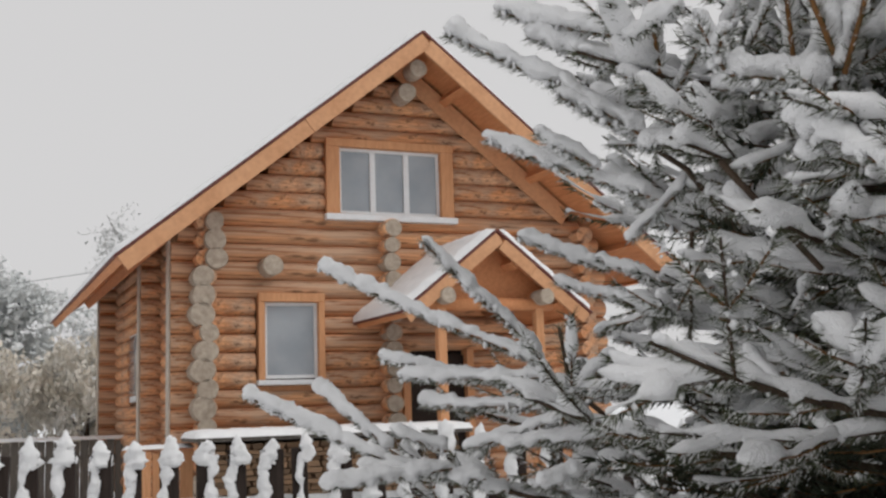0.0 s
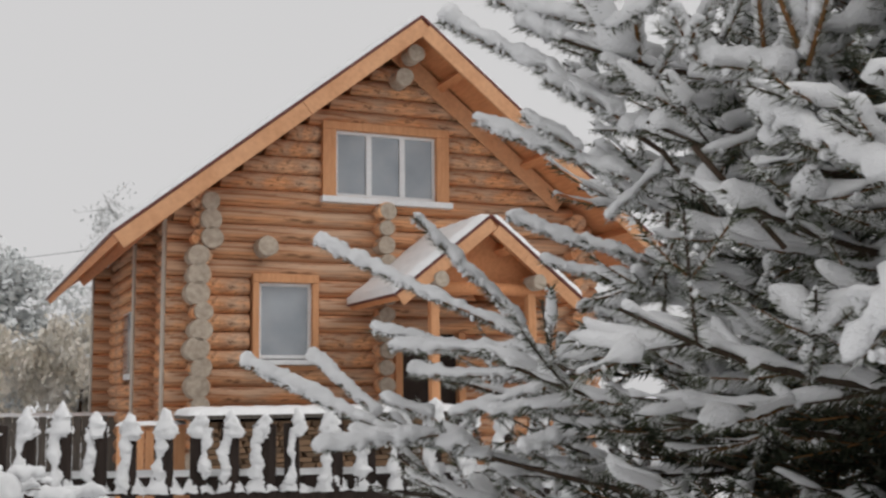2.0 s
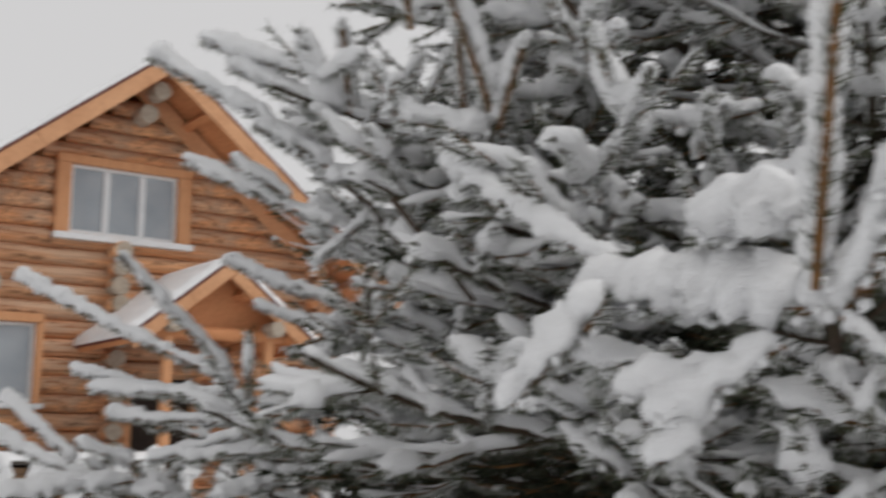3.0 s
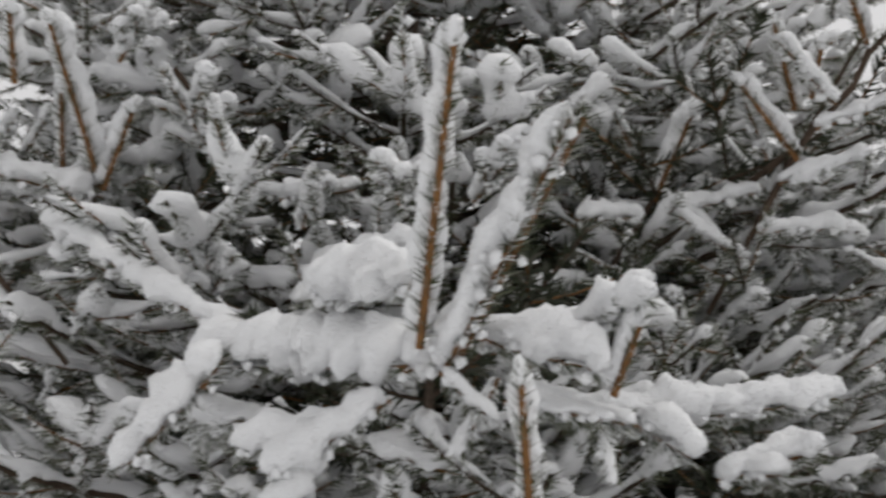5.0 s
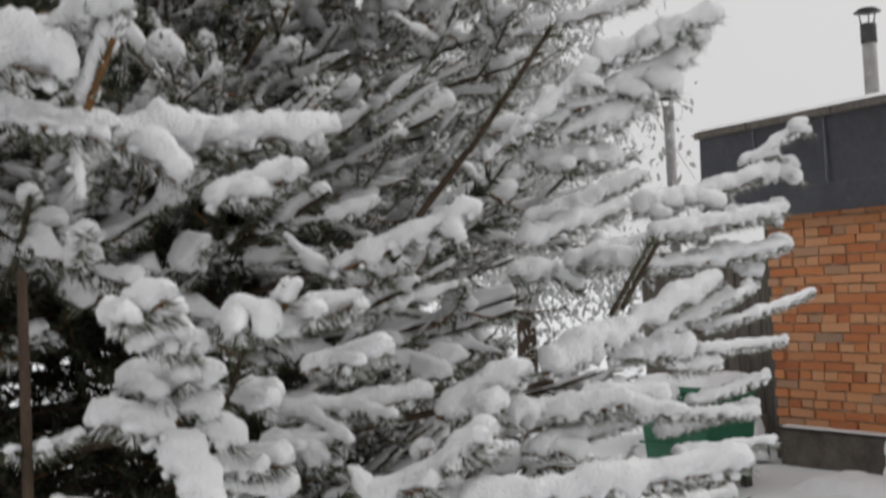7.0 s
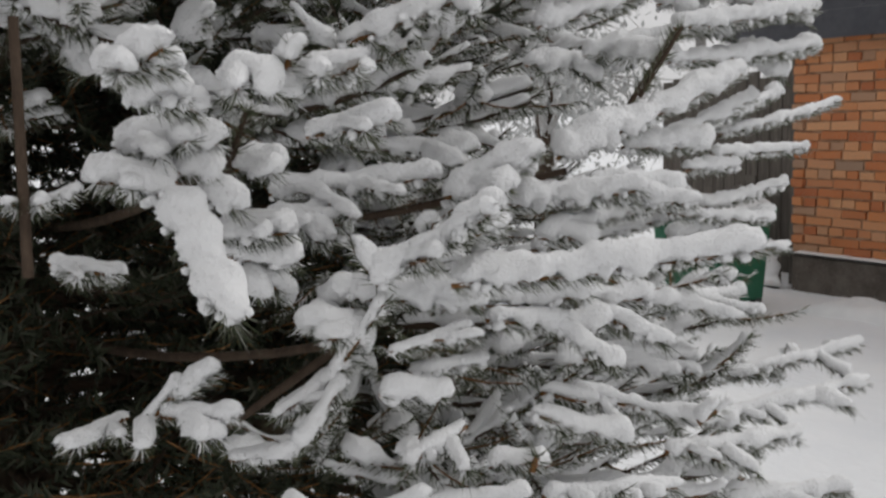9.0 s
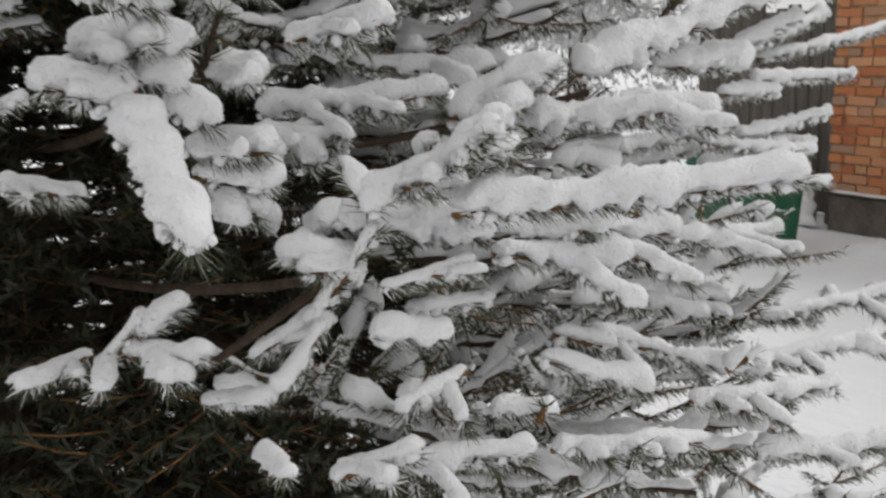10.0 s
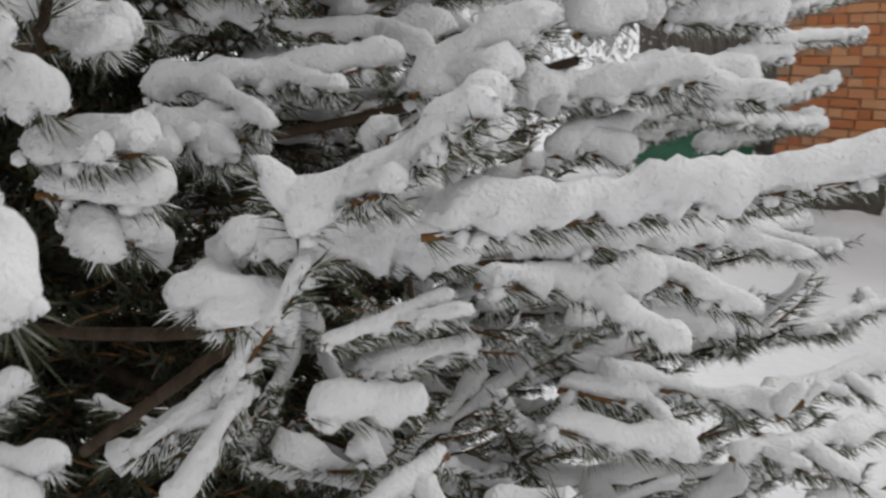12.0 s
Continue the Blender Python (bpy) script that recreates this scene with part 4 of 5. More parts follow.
            q = (g[i, j] * (1 - u) + g[i + 1, j] * u) * (1 - v) + (g[i, (j + 1) % seg] * (1 - u) + g[i + 1, (j + 1) % seg] * u) * v
            d = q - c[i]
            d /= np.linalg.norm(d, axis=1, keepdims=True) + 1e-9
            d = d + rs.normal(0, 0.6, (n, 3))
            d /= np.linalg.norm(d, axis=1, keepdims=True)
            w = np.cross(d, rs.normal(0, 1, (n, 3)))
            w *= rs.uniform(0.0008, 0.0019, (n, 1)) / np.linalg.norm(w, axis=1, keepdims=True)
            self.rime.append(np.stack([q - d * 0.001 - w, q - d * 0.001 + w, q + d * rs.uniform(0.0014, 0.0042, (n, 1))], 1).reshape(-1, 3))

    def clump_rows(self, pts, per_metre, size, reach, fine):
        """Small clots of snow caught between the needles, mostly beside and below the shoot."""
        rs = self.rs
        ln = np.linalg.norm(np.diff(pts, axis=0), axis=1).sum()
        n = int(ln * per_metre * rs.uniform(0.8, 1.2))
        if n < 1:
            return
        f = rs.rand(n) * (len(pts) - 1)
        i = f.astype(int)
        f = (f - i)[:, None]
        p = pts[i] * (1 - f) + pts[i + 1] * f
        t = pts[i + 1] - pts[i]
        t /= np.linalg.norm(t, axis=1, keepdims=True)
        q = rs.normal(0, 1, (n, 3))
        q -= (q * t).sum(1, keepdims=True) * t
        q /= np.linalg.norm(q, axis=1, keepdims=True)
        q[:, 2] = np.where(q[:, 2] > 0.6, -q[:, 2] * 0.7, q[:, 2])
        q[:, 2] = np.where(q[:, 2] < 0, q[:, 2] * 0.55, q[:, 2])
        c = p + q * reach * rs.uniform(0.25, 1.0, (n, 1))
        co, fs = BALLS[fine]
        r = size * rs.uniform(0.5, 1.35, (n, 1, 1)) * rs.uniform(0.75, 1.3, (n, 1, 3))
        v = c[:, None] + co[None] * r * rs.uniform(0.75, 1.25, (n, len(co), 1)) + t[:, None] * (co @ np.array([0.7, 0.5, 0.2]))[None, :, None] * r.mean(2, keepdims=True) * 0.5
        self.clumps.append((v.reshape(-1, 3), (fs[None] + (np.arange(n) * len(co))[:, None, None]).reshape(-1, 3)))

    def flush(self, tree, name):
        def tubes(items):
            co, fs, base = [], [], 0
            for v, k, seg in items:
                i = np.arange(k * seg).reshape(k, seg) + base
                j = np.roll(i, -1, 1)
                fs.append(np.stack([i[:-1], j[:-1], j[1:], i[1:]], -1).reshape(-1, 4))
                co.append(v)
                base += len(v)
            return np.concatenate(co), np.concatenate(fs)

        if not self.wood:
            return None
        co, fs = tubes(self.wood)
        limb = fast_mesh(name, co, fs, 4, BARK, tree)
        if self.twigs:
            co, fs = tubes(self.twigs)
            tagged(fast_mesh("twig", co, fs, 4, SHOOT, limb), kind="stuff")
        if self.needles:
            co = np.concatenate(self.needles)
            tagged(fast_mesh("needles", co, np.arange(len(co)).reshape(-1, 3), 3, NEEDLES, limb, False), kind="stuff")
        for found, label, mat in ((self.dark, "shade_toned_needles", SHADE_TONED_NEEDLES), (self.rime, "rime", SNOW)):
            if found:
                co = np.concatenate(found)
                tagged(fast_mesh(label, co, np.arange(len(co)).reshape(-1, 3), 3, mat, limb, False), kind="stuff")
        if self.clumps:
            off = np.concatenate([[0], np.cumsum([len(v) for v, f in self.clumps])])
            co = np.concatenate([v for v, f in self.clumps])
            fs = np.concatenate([f + o for (v, f), o in zip(self.clumps, off)])
            tagged(fast_mesh("clotted_snow", co, fs, 3, SNOW, limb), kind="stuff")
        if self.snow:
            co, fs = tubes(self.snow)
            tagged(fast_mesh("snow", co, fs, 4, SNOW, limb), kind="stuff")
        return limb


def curve_points(a, b, bow, k=8):
    """A gently bowed line from a to b; bow lifts its middle."""
    a, b = np.asarray(a, float), np.asarray(b, float)
    s = np.linspace(0, 1, k)[:, None]
    return a + (b - a) * s + np.asarray(bow, float) * (4 * s * (1 - s))


def branchlet(g, a, d, ln, fine, snow, depth, r, dark=False):
    """A side branch from a along d, with long straight shoots on both sides."""
    rs = g.rs
    d = d / np.linalg.norm(d)
    b = a + d * ln + np.array([0, 0, (0.10 + rs.normal(0, 0.06)) * ln])
    pts = curve_points(a, b, (0, 0, -0.05 * ln), 6)
    if depth:
        g.tube(pts, 0.002 + 0.006 * ln, 0.0018, 5, g.wood)
    else:
        g.tube(pts[::2], 0.0022, 0.0015, 3, g.twigs)
    # inner and unsnowed shoots take the needles whose colour holds the shade
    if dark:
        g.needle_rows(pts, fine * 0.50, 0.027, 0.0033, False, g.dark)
    else:
        g.needle_rows(pts, fine, 0.0240 if fine > 300 else 0.029, 0.0012 if fine > 300 else 0.0028)
    if not dark or snow:
        g.needle_rows(pts, 340 if fine > 300 else 70, 0.0175, 0.0016, True, g.rime)
    if snow or not dark:
        g.clump_rows(pts, 30 if fine > 300 else 8, 0.0060 if snow else 0.0045, 0.012, 0)
    if snow:
        g.snow_tube(pts[1:] if depth and ln > 0.3 else pts, r * rs.uniform(0.6, 1.35), 9 if fine > 780 else 6, 0.0105 if fine > 780 else 0.0155, 0.50, 0, 0.50, 0.78)
    if depth <= 0 or ln < 0.16:
        return
    side = np.cross(d, UP)
    side /= np.linalg.norm(side) + 1e-9
    s = 0.09
    flip = 1
    while s < ln * 0.9:
        p = np.array([np.interp(1 - s / ln, np.linspace(0, 1, 6), pts[:, c]) for c in range(3)])
        for sg in ((1, -1) if rs.rand() < 0.7 else (flip,)):
            l2 = min(0.24, 0.08 + 0.55 * s) * rs.uniform(0.7, 1.2)
            ang = np.radians(rs.uniform(34, 56))
            dd = d * np.cos(ang) + sg * side * np.sin(ang) + UP * rs.normal(0.10, 0.34)
            branchlet(g, p, dd, l2, fine, snow and rs.rand() < 0.72, depth - 1, r, dark)
        s += rs.uniform(0.11, 0.16)
        flip = -flip


def limb(tree, seed, z0, azimuth, length, fine, snow, depth=1, name="limb", spacing=0.165, r=0.0150, load=0.9):
    """A whole limb from the trunk outwards, drooping and then turning up."""
    g = Growth(seed)
    rs = g.rs
    dirn = np.array([math.cos(azimuth), math.sin(azimuth), 0])
    side = np.array([-dirn[1], dirn[0], 0])
    s = np.linspace(0, 1, 14)
    bend = rs.normal(0, 0.07) * length
    zz = z0 + length * ((0.16 + rs.normal(0, 0.05)) * s - 0.52 * s ** 2 + 0.42 * s ** 3)
    pts = np.array([TRUNK.x, TRUNK.y, 0]) + dirn * (s * length)[:, None] + side * (bend * s ** 2)[:, None] + UP * zz[:, None]
    g.tube(pts, 0.006 + 0.007 * length, 0.0025, 7, g.wood)
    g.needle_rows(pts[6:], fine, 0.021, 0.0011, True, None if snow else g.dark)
    if snow:
        g.snow_tube(pts[7:], r * 1.0, 8, 0.015, 0.5, 0, 0.50, 0.65)
    d = 0.12
    while d < length * 0.84:
        f = 1 - d / length
        p = np.array([np.interp(f, s, pts[:, c]) for c in range(3)])
        q = np.array([np.interp(min(1, f + 0.05), s, pts[:, c]) for c in range(3)])
        t = (q - p) / (np.linalg.norm(q - p) + 1e-9)
        inner = d > length * (0.66 if z0 > 1.7 else 0.5)
        for sg in (1, -1):
            ln = min(0.58, 0.15 + 0.45 * d) * rs.uniform(0.7, 1.1)
            ang = np.radians(rs.uniform(40, 62))
            dd = t * np.cos(ang) + sg * side * np.sin(ang) + UP * rs.normal(0.06 if not inner else -0.1, 0.24)
            branchlet(g, p, dd, ln, 460 if inner else fine, snow and not inner and rs.rand() < load, depth, r, inner or not snow)
        d += spacing * rs.uniform(0.8, 1.2)
    return g.flush(tree, name)


def hero_limb(seed, hub):
    """A limb from the trunk to a hub, from which single shoots are then set."""
    g = Growth(seed)
    hub = np.array(hub)
    base = np.array([TRUNK.x, TRUNK.y, hub[2] - 0.12])
    pts = curve_points(base, hub, (0, 0, -0.06), 10)
    g.tube(pts, 0.011, 0.005, 7, g.wood)
    d = hub - base
    ln = np.linalg.norm(d)
    d /= ln
    side = np.cross(d, UP)
    # low limbs in the shade have lost the needles of their outer half
    for f in np.arange(0.35, 0.98 if hub[2] > 1.5 else 0.5, 0.13):
        p = base + (hub - base) * f
        for sg in (1, -1):
            dd = d * 0.65 + sg * side * 0.75 + UP * g.rs.normal(0.0, 0.15)
            branchlet(g, p, dd, g.rs.uniform(0.18, 0.30), 800, False, 1, 0.015, True)
    return g


def stem(g, a, b):
    g.tube(curve_points(a, b, (0, 0, 0.0), 5), 0.0052, 0.0046, 7, g.wood)


def roll(g, a, b, r):
    """A straight needled shoot that carries a thick roll of snow."""
    a, b = np.array(a), np.array(b)
    pts = curve_points(a, b, (0, 0, -0.012 * np.linalg.norm(b - a)), 8)
    g.tube(pts, 0.0028, 0.0018, 6, g.twigs)
    g.needle_rows(pts, 1500, 0.0222, 0.0010)
    ends = np.concatenate([pts, [b + (b - a) / np.linalg.norm(b - a) * 0.010]])
    g.snow_tube(ends, r * 0.77, 14, 0.0075, 0.54, 34000, 0.50, 0.20)
    g.clump_rows(pts, 115, 0.0054, r * 0.66, 1)
    g.needle_rows(pts, 1200, 0.0165, 0.0014, True, g.rime)


def spray(g, a, b, r):
    """A snowy shoot with shorter side shoots, like a small fan."""
    roll(g, a, b, r)
    a, b = np.array(a), np.array(b)
    d = b - a
    ln = np.linalg.norm(d)
    d /= ln
    side = np.cross(d, UP)
    side /= np.linalg.norm(side) + 1e-9
    for f in ((0.25, 0.55) if ln > 0.09 else (0.3,)):
        for sg in (1, -1):
            if g.rs.rand() < 0.85:
                ang = np.radians(g.rs.uniform(32, 52))
                dd = d * np.cos(ang) + sg * side * np.sin(ang) + UP * g.rs.normal(-0.12, 0.16)
                p = a + d * ln * f
                roll(g, p, p + dd * min(0.11, max(0.045, ln * g.rs.uniform(0.35, 0.55))), r * g.rs.uniform(0.62, 0.85))


def knobbly(g, a, b, r):
    """A snowy shoot with short loaded buds along both sides."""
    roll(g, a, b, r)
    a, b = np.array(a), np.array(b)
    d = b - a
    ln = np.linalg.norm(d)
    d /= ln
    side = np.cross(d, UP)
    side /= np.linalg.norm(side) + 1e-9
    s = 0.03
    while s < ln - 0.04:
        sg = g.rs.choice((-1, 1))
        ang = np.radians(g.rs.uniform(35, 65))
        dd = d * np.cos(ang) + sg * side * np.sin(ang) + UP * g.rs.uniform(-0.75, 0.1)
        p = a + d * s
        pts = curve_points(p, p + dd * g.rs.uniform(0.032, 0.062), (0, 0, 0), 5)
        g.tube(pts, 0.002, 0.0015, 4, g.twigs)
        g.needle_rows(pts, 1800, 0.0230, 0.0010)
        g.snow_tube(pts, r * g.rs.uniform(0.55, 0.78), 10, 0.007, 0.45, 25000, 0.55)
        g.needle_rows(pts, 1000, 0.0150, 0.0014, True, g.rime)
        g.clump_rows(pts, 115, 0.0050, r * 0.6, 1)
        s += g.rs.uniform(0.035, 0.06)


def upright(g, a, b, r):
    """A bare-stemmed, steep shoot with needles and a little clinging snow."""
    a, b = np.array(a), np.array(b)
    pts = curve_points(a, b, (0, 0, 0), 8)
    g.tube(pts, 0.0042, 0.0028, 7, g.twigs if r > 0.0065 else g.wood)
    g.needle_rows(pts, 1100, 0.0240, 0.0010, False)
    if r > 0.008:
        g.needle_rows(pts, 280, 0.016, 0.0015, False, g.rime)
        g.snow_tube(pts + (b - a) * 0.03, r * 1.35, 12, 0.008, 0.8, 30000)
        t = (b - a) / np.linalg.norm(b - a)
        g.snow_tube(np.array([b - t * 0.012, b, b + t * 0.008, b + t * 0.016]), r * 0.9, 10, 0.006, 0.0)


def pod(g, a, b, r):
    """A heavy hanging load of snow on a drooping shoot."""
    a, b = np.array(a), np.array(b)
    pts = curve_points(a, b, (0, 0, 0.008), 8)
    g.tube(pts, 0.004, 0.003, 6, g.twigs)
    g.needle_rows(pts, 1800, 0.030, 0.0010)
    g.snow_tube(pts, r, 18, 0.006, 0.35, 60000, 0.58)
    g.clump_rows(pts, 500, 0.005, r * 0.75, 1)


def make_spruce():
    tree = empty("spruce_tree", Matrix.Identity(4), "dense young spruce bent under thick fresh snow", "tree")
    bm = bmesh.new()
    for k in range(10):
        f0, f1 = k / 10, (k + 1) / 10
        cyl(bm, TRUNK + Vector((0, 0, TOP * f0 - 0.05)), TRUNK + Vector((0, 0, TOP * f1)), 0.085 * (1 - f0) + 0.006, 0.085 * (1 - f1) + 0.006, 12, False)
    put("trunk", bm, BARK, tree, "rough grey-brown trunk", smooth=True)
    rnd = random.Random(31)
    toward = math.atan2(-TRUNK.y, -TRUNK.x + 0.2)
    z, seed = 0.16, 100
    while z < TOP - 0.3:
        n = 8 if z < 1.3 else 12 if z < 2.9 else 7 if z < 3.3 else 5
        turn = rnd.uniform(0, 6.28)
        for k in range(n):
            a = turn + 2 * math.pi * k / n + rnd.uniform(-0.25, 0.25)
            signed = (a - toward + math.pi) % (2 * math.pi) - math.pi
            off = abs(signed)
            ln = min(0.565 * (TOP - z) * rnd.uniform(0.80, 1.0), 1.95)
            seed += 1
            own = random.Random(seed)
            zz = z + rnd.uniform(-0.06, 0.06)
            if (z < 1.45 and -1.25 < signed < 0.48) or (z < 1.58 and -1.0 < signed < -0.10):
                # shaded lower limbs on this side are half bare and carry little or no snow
                if signed < -0.1 and z > 0.85:
                    limb(tree, seed, zz, a, ln * own.uniform(0.68, 0.86), 760, z > 1.2, 1, spacing=0.13, r=0.0125, load=0.64)
                else:
                    limb(tree, seed, zz, a, ln * own.uniform(0.30, 0.48), 640, z > 1.3, 1, spacing=0.12, r=0.011, load=0.22)
            elif off < 1.75 and z < 2.9:
                ln *= HERO_CLEAR + (1 - HERO_CLEAR) * min(1, off / 1.3)
                if signed < -0.4 and 1.62 < zz < 2.12:
                    ln = min(ln, 1.12)
                if signed > 0.45 and 1.2 < zz < 2.35:
                    ln = min(ln, 1.22)
                if signed > 0.9 and 0.6 < zz < 1.2:
                    ln = min(ln, 1.55)
                thin = signed > 0.2 and z > 1.45
                limb(tree, seed, zz, a, ln, 690, True, 1, r=0.0160 if thin else 0.0172 if z > 1.75 else 0.0158, load=0.92 if thin else 0.93 if z > 1.75 else 0.76)
            else:
                limb(tree, seed, z, a, ln, 230 if off < 2.5 else 150, True, 0, spacing=0.12, r=0.020)
        z += 0.18
    # inner limbs with little snow that close the crown towards the yard
    for k in range(9):
        limb(tree, 700 + k, 1.28 + 0.085 * k, toward + 0.35 + 0.75 * ((k * 0.618) % 1.0), 0.80 + 0.06 * (k % 3) if k < 4 else 1.02 + 0.06 * (k % 3), 520 if k < 4 else 800, k >= 4, 1, spacing=0.135, r=0.012, load=0.6)
    # well-loaded boughs at eye height that overhang the bare lower limbs
    for k, off in enumerate((-0.16, -0.04, 0.08, 0.19, 0.30, 0.42, 0.54)):
        limb(tree, 780 + k, 1.45 + 0.24 * ((k * 0.618) % 1.0), toward + off, 1.20 + 0.07 * (k % 3), 800, True, 1, r=0.0150, load=0.92)
    # low boughs that spread over the snow of the yard
    for k in range(6):
        limb(tree, 760 + k, 0.72 + 0.055 * k, toward + 0.62 + 0.60 * ((k * 0.618) % 1.0), 1.42 + 0.09 * (k % 3), 790, True, 1, r=0.0140, load=0.66)
    # dark-needled skirt of half-bare limbs added behind the trunk to hide bright ground
    for k in range(16):
        limb(tree, 820 + k, 0.28 + 0.05 * k, toward + math.pi + 1.5 * (2 * ((k * 0.618) % 1.0) - 1), 1.35 + 0.1 * (k % 3), 320, False, 1, spacing=0.13)
    # sparsely snowed limbs on the yard side, behind the long shoots
    for k in range(10):
        limb(tree, 740 + k, 1.05 + 0.115 * k, toward + 0.95 + 1.15 * ((k * 0.618) % 1.0), 1.12 + 0.09 * (k % 3), 700, True, 1, spacing=0.15, r=0.011, load=0.40)
    heroes(tree)


HERO_CLEAR = 0.72


def heroes(tree):
    # the limbs that stand out towards the viewer: hub, then shoots as (from, to, snow)
    g = hero_limb(900, (0.416, 2.156, 1.521))
    stem(g, (0.237, 2.187, 1.685), (0.416, 2.156, 1.521))
    roll(g, (0.193, 2.290, 1.733), (-0.280, 2.563, 1.979), 0.021)
    roll(g, (0.184, 2.240, 1.754), (-0.037, 2.156, 1.969), 0.020)
    roll(g, (0.219, 2.289, 1.676), (-0.140, 2.463, 1.762), 0.021)
    roll(g, (0.199, 2.240, 1.704), (-0.097, 2.397, 1.719), 0.021)
    roll(g, (0.213, 2.240, 1.648), (-0.052, 2.349, 1.661), 0.021)
    upright(g, (0.228, 2.107, 1.678), (0.205, 2.035, 1.789), 0.006)
    roll(g, (0.247, 2.135, 1.678), (0.305, 2.076, 1.737), 0.018)
    roll(g, (0.223, 2.188, 1.626), (0.039, 2.248, 1.571), 0.020)
    roll(g, (0.367, 2.115, 1.535), (0.272, 2.082, 1.617), 0.024)
    roll(g, (0.307, 2.178, 1.602), (0.113, 2.196, 1.576), 0.020)
    roll(g, (0.357, 2.169, 1.559), (0.171, 2.138, 1.504), 0.020)
    roll(g, (0.268, 2.183, 1.662), (0.416, 2.109, 1.672), 0.020)
    g.flush(tree, "limb")
    g = hero_limb(901, (0.120, 2.391, 1.477))
    roll(g, (-0.136, 2.394, 1.548), (-0.436, 2.461, 1.693), 0.022)
    roll(g, (-0.127, 2.445, 1.570), (-0.299, 2.632, 1.712), 0.020)
    roll(g, (-0.006, 2.398, 1.562), (-0.117, 2.397, 1.606), 0.020)
    roll(g, (0.004, 2.347, 1.529), (-0.249, 2.282, 1.507), 0.024)
    roll(g, (0.073, 2.344, 1.504), (-0.184, 2.390, 1.533), 0.024)
    roll(g, (0.120, 2.391, 1.477), (-0.136, 2.394, 1.548), 0.018)
    g.flush(tree, "limb")
    g = hero_limb(902, (0.513, 1.864, 1.899))
    stem(g, (0.403, 1.818, 2.027), (0.513, 1.864, 1.899))
    stem(g, (0.333, 1.801, 2.072), (0.403, 1.818, 2.027))
    roll(g, (0.197, 1.776, 2.164), (0.018, 1.779, 2.255), 0.023)
    roll(g, (0.326, 1.780, 2.077), (0.192, 1.775, 2.169), 0.022)
    roll(g, (0.348, 1.857, 1.989), (0.081, 1.923, 2.112), 0.023)
    roll(g, (0.333, 1.801, 2.072), (0.195, 1.771, 2.144), 0.021)
    roll(g, (0.281, 1.734, 2.228), (0.103, 1.784, 2.293), 0.024)
    roll(g, (0.338, 1.743, 2.169), (0.150, 1.776, 2.247), 0.024)
    roll(g, (0.383, 1.752, 2.142), (0.417, 1.702, 2.208), 0.018)
    upright(g, (0.355, 1.749, 2.170), (0.331, 1.686, 2.306), 0.012)
    roll(g, (0.430, 1.713, 2.166), (0.461, 1.657, 2.244), 0.022)
    roll(g, (0.534, 1.637, 2.099), (0.432, 1.702, 2.126), 0.028)
    upright(g, (0.521, 1.598, 2.136), (0.494, 1.531, 2.256), 0.014)
    upright(g, (0.531, 1.579, 2.075), (0.560, 1.491, 2.183), 0.016)
    roll(g, (0.381, 1.752, 2.105), (0.289, 1.721, 2.164), 0.020)
    roll(g, (0.421, 1.784, 2.065), (0.328, 1.774, 2.057), 0.022)
    roll(g, (0.421, 1.836, 2.020), (0.315, 1.853, 1.922), 0.018)
    upright(g, (0.410, 1.834, 1.926), (0.405, 1.874, 1.752), 0.004)
    roll(g, (0.481, 1.755, 1.983), (0.400, 1.716, 2.104), 0.022)
    roll(g, (0.465, 1.744, 2.054), (0.532, 1.689, 1.969), 0.022)
    roll(g, (0.263, 1.841, 2.036), (0.162, 1.839, 2.097), 0.020)
    roll(g, (0.398, 1.887, 1.934), (0.288, 1.893, 2.017), 0.020)
    roll(g, (0.500, 1.817, 1.892), (0.577, 1.737, 1.914), 0.022)
    g.flush(tree, "limb")
    g = hero_limb(903, (0.572, 2.324, 1.821))
    roll(g, (0.379, 2.554, 1.949), (0.184, 2.663, 2.050), 0.022)
    roll(g, (0.494, 2.438, 1.895), (0.354, 2.555, 1.976), 0.022)
    roll(g, (0.445, 2.451, 1.854), (0.257, 2.572, 1.929), 0.020)
    roll(g, (0.572, 2.324, 1.821), (0.445, 2.451, 1.854), 0.018)
    roll(g, (0.523, 2.341, 1.731), (0.356, 2.369, 1.785), 0.021)
    roll(g, (0.517, 2.337, 1.824), (0.328, 2.423, 1.801), 0.021)
    roll(g, (0.559, 2.127, 1.700), (0.364, 2.169, 1.675), 0.023)
    roll(g, (0.574, 2.017, 1.756), (0.435, 1.951, 1.698), 0.024)
    g.flush(tree, "limb")
    g = hero_limb(904, (0.638, 0.754, 1.723))
    roll(g, (0.619, 0.766, 1.724), (0.515, 1.025, 1.755), 0.047)
    roll(g, (0.563, 1.021, 1.782), (0.441, 1.377, 1.995), 0.023)
    roll(g, (0.498, 0.970, 1.735), (0.417, 0.989, 1.645), 0.039)
    roll(g, (0.625, 0.748, 1.801), (0.561, 0.847, 1.804), 0.042)
    upright(g, (0.606, 0.724, 1.737), (0.542, 0.557, 1.982), 0.014)
    roll(g, (0.628, 0.712, 1.718), (0.638, 0.525, 1.910), 0.033)
    upright(g, (0.638, 0.710, 1.722), (0.651, 0.521, 1.912), 0.007)
    spray(g, (0.732, 0.677, 1.739), (0.813, 0.616, 1.790), 0.025)
    upright(g, (0.778, 0.644, 1.686), (0.782, 0.598, 1.759), 0.011)
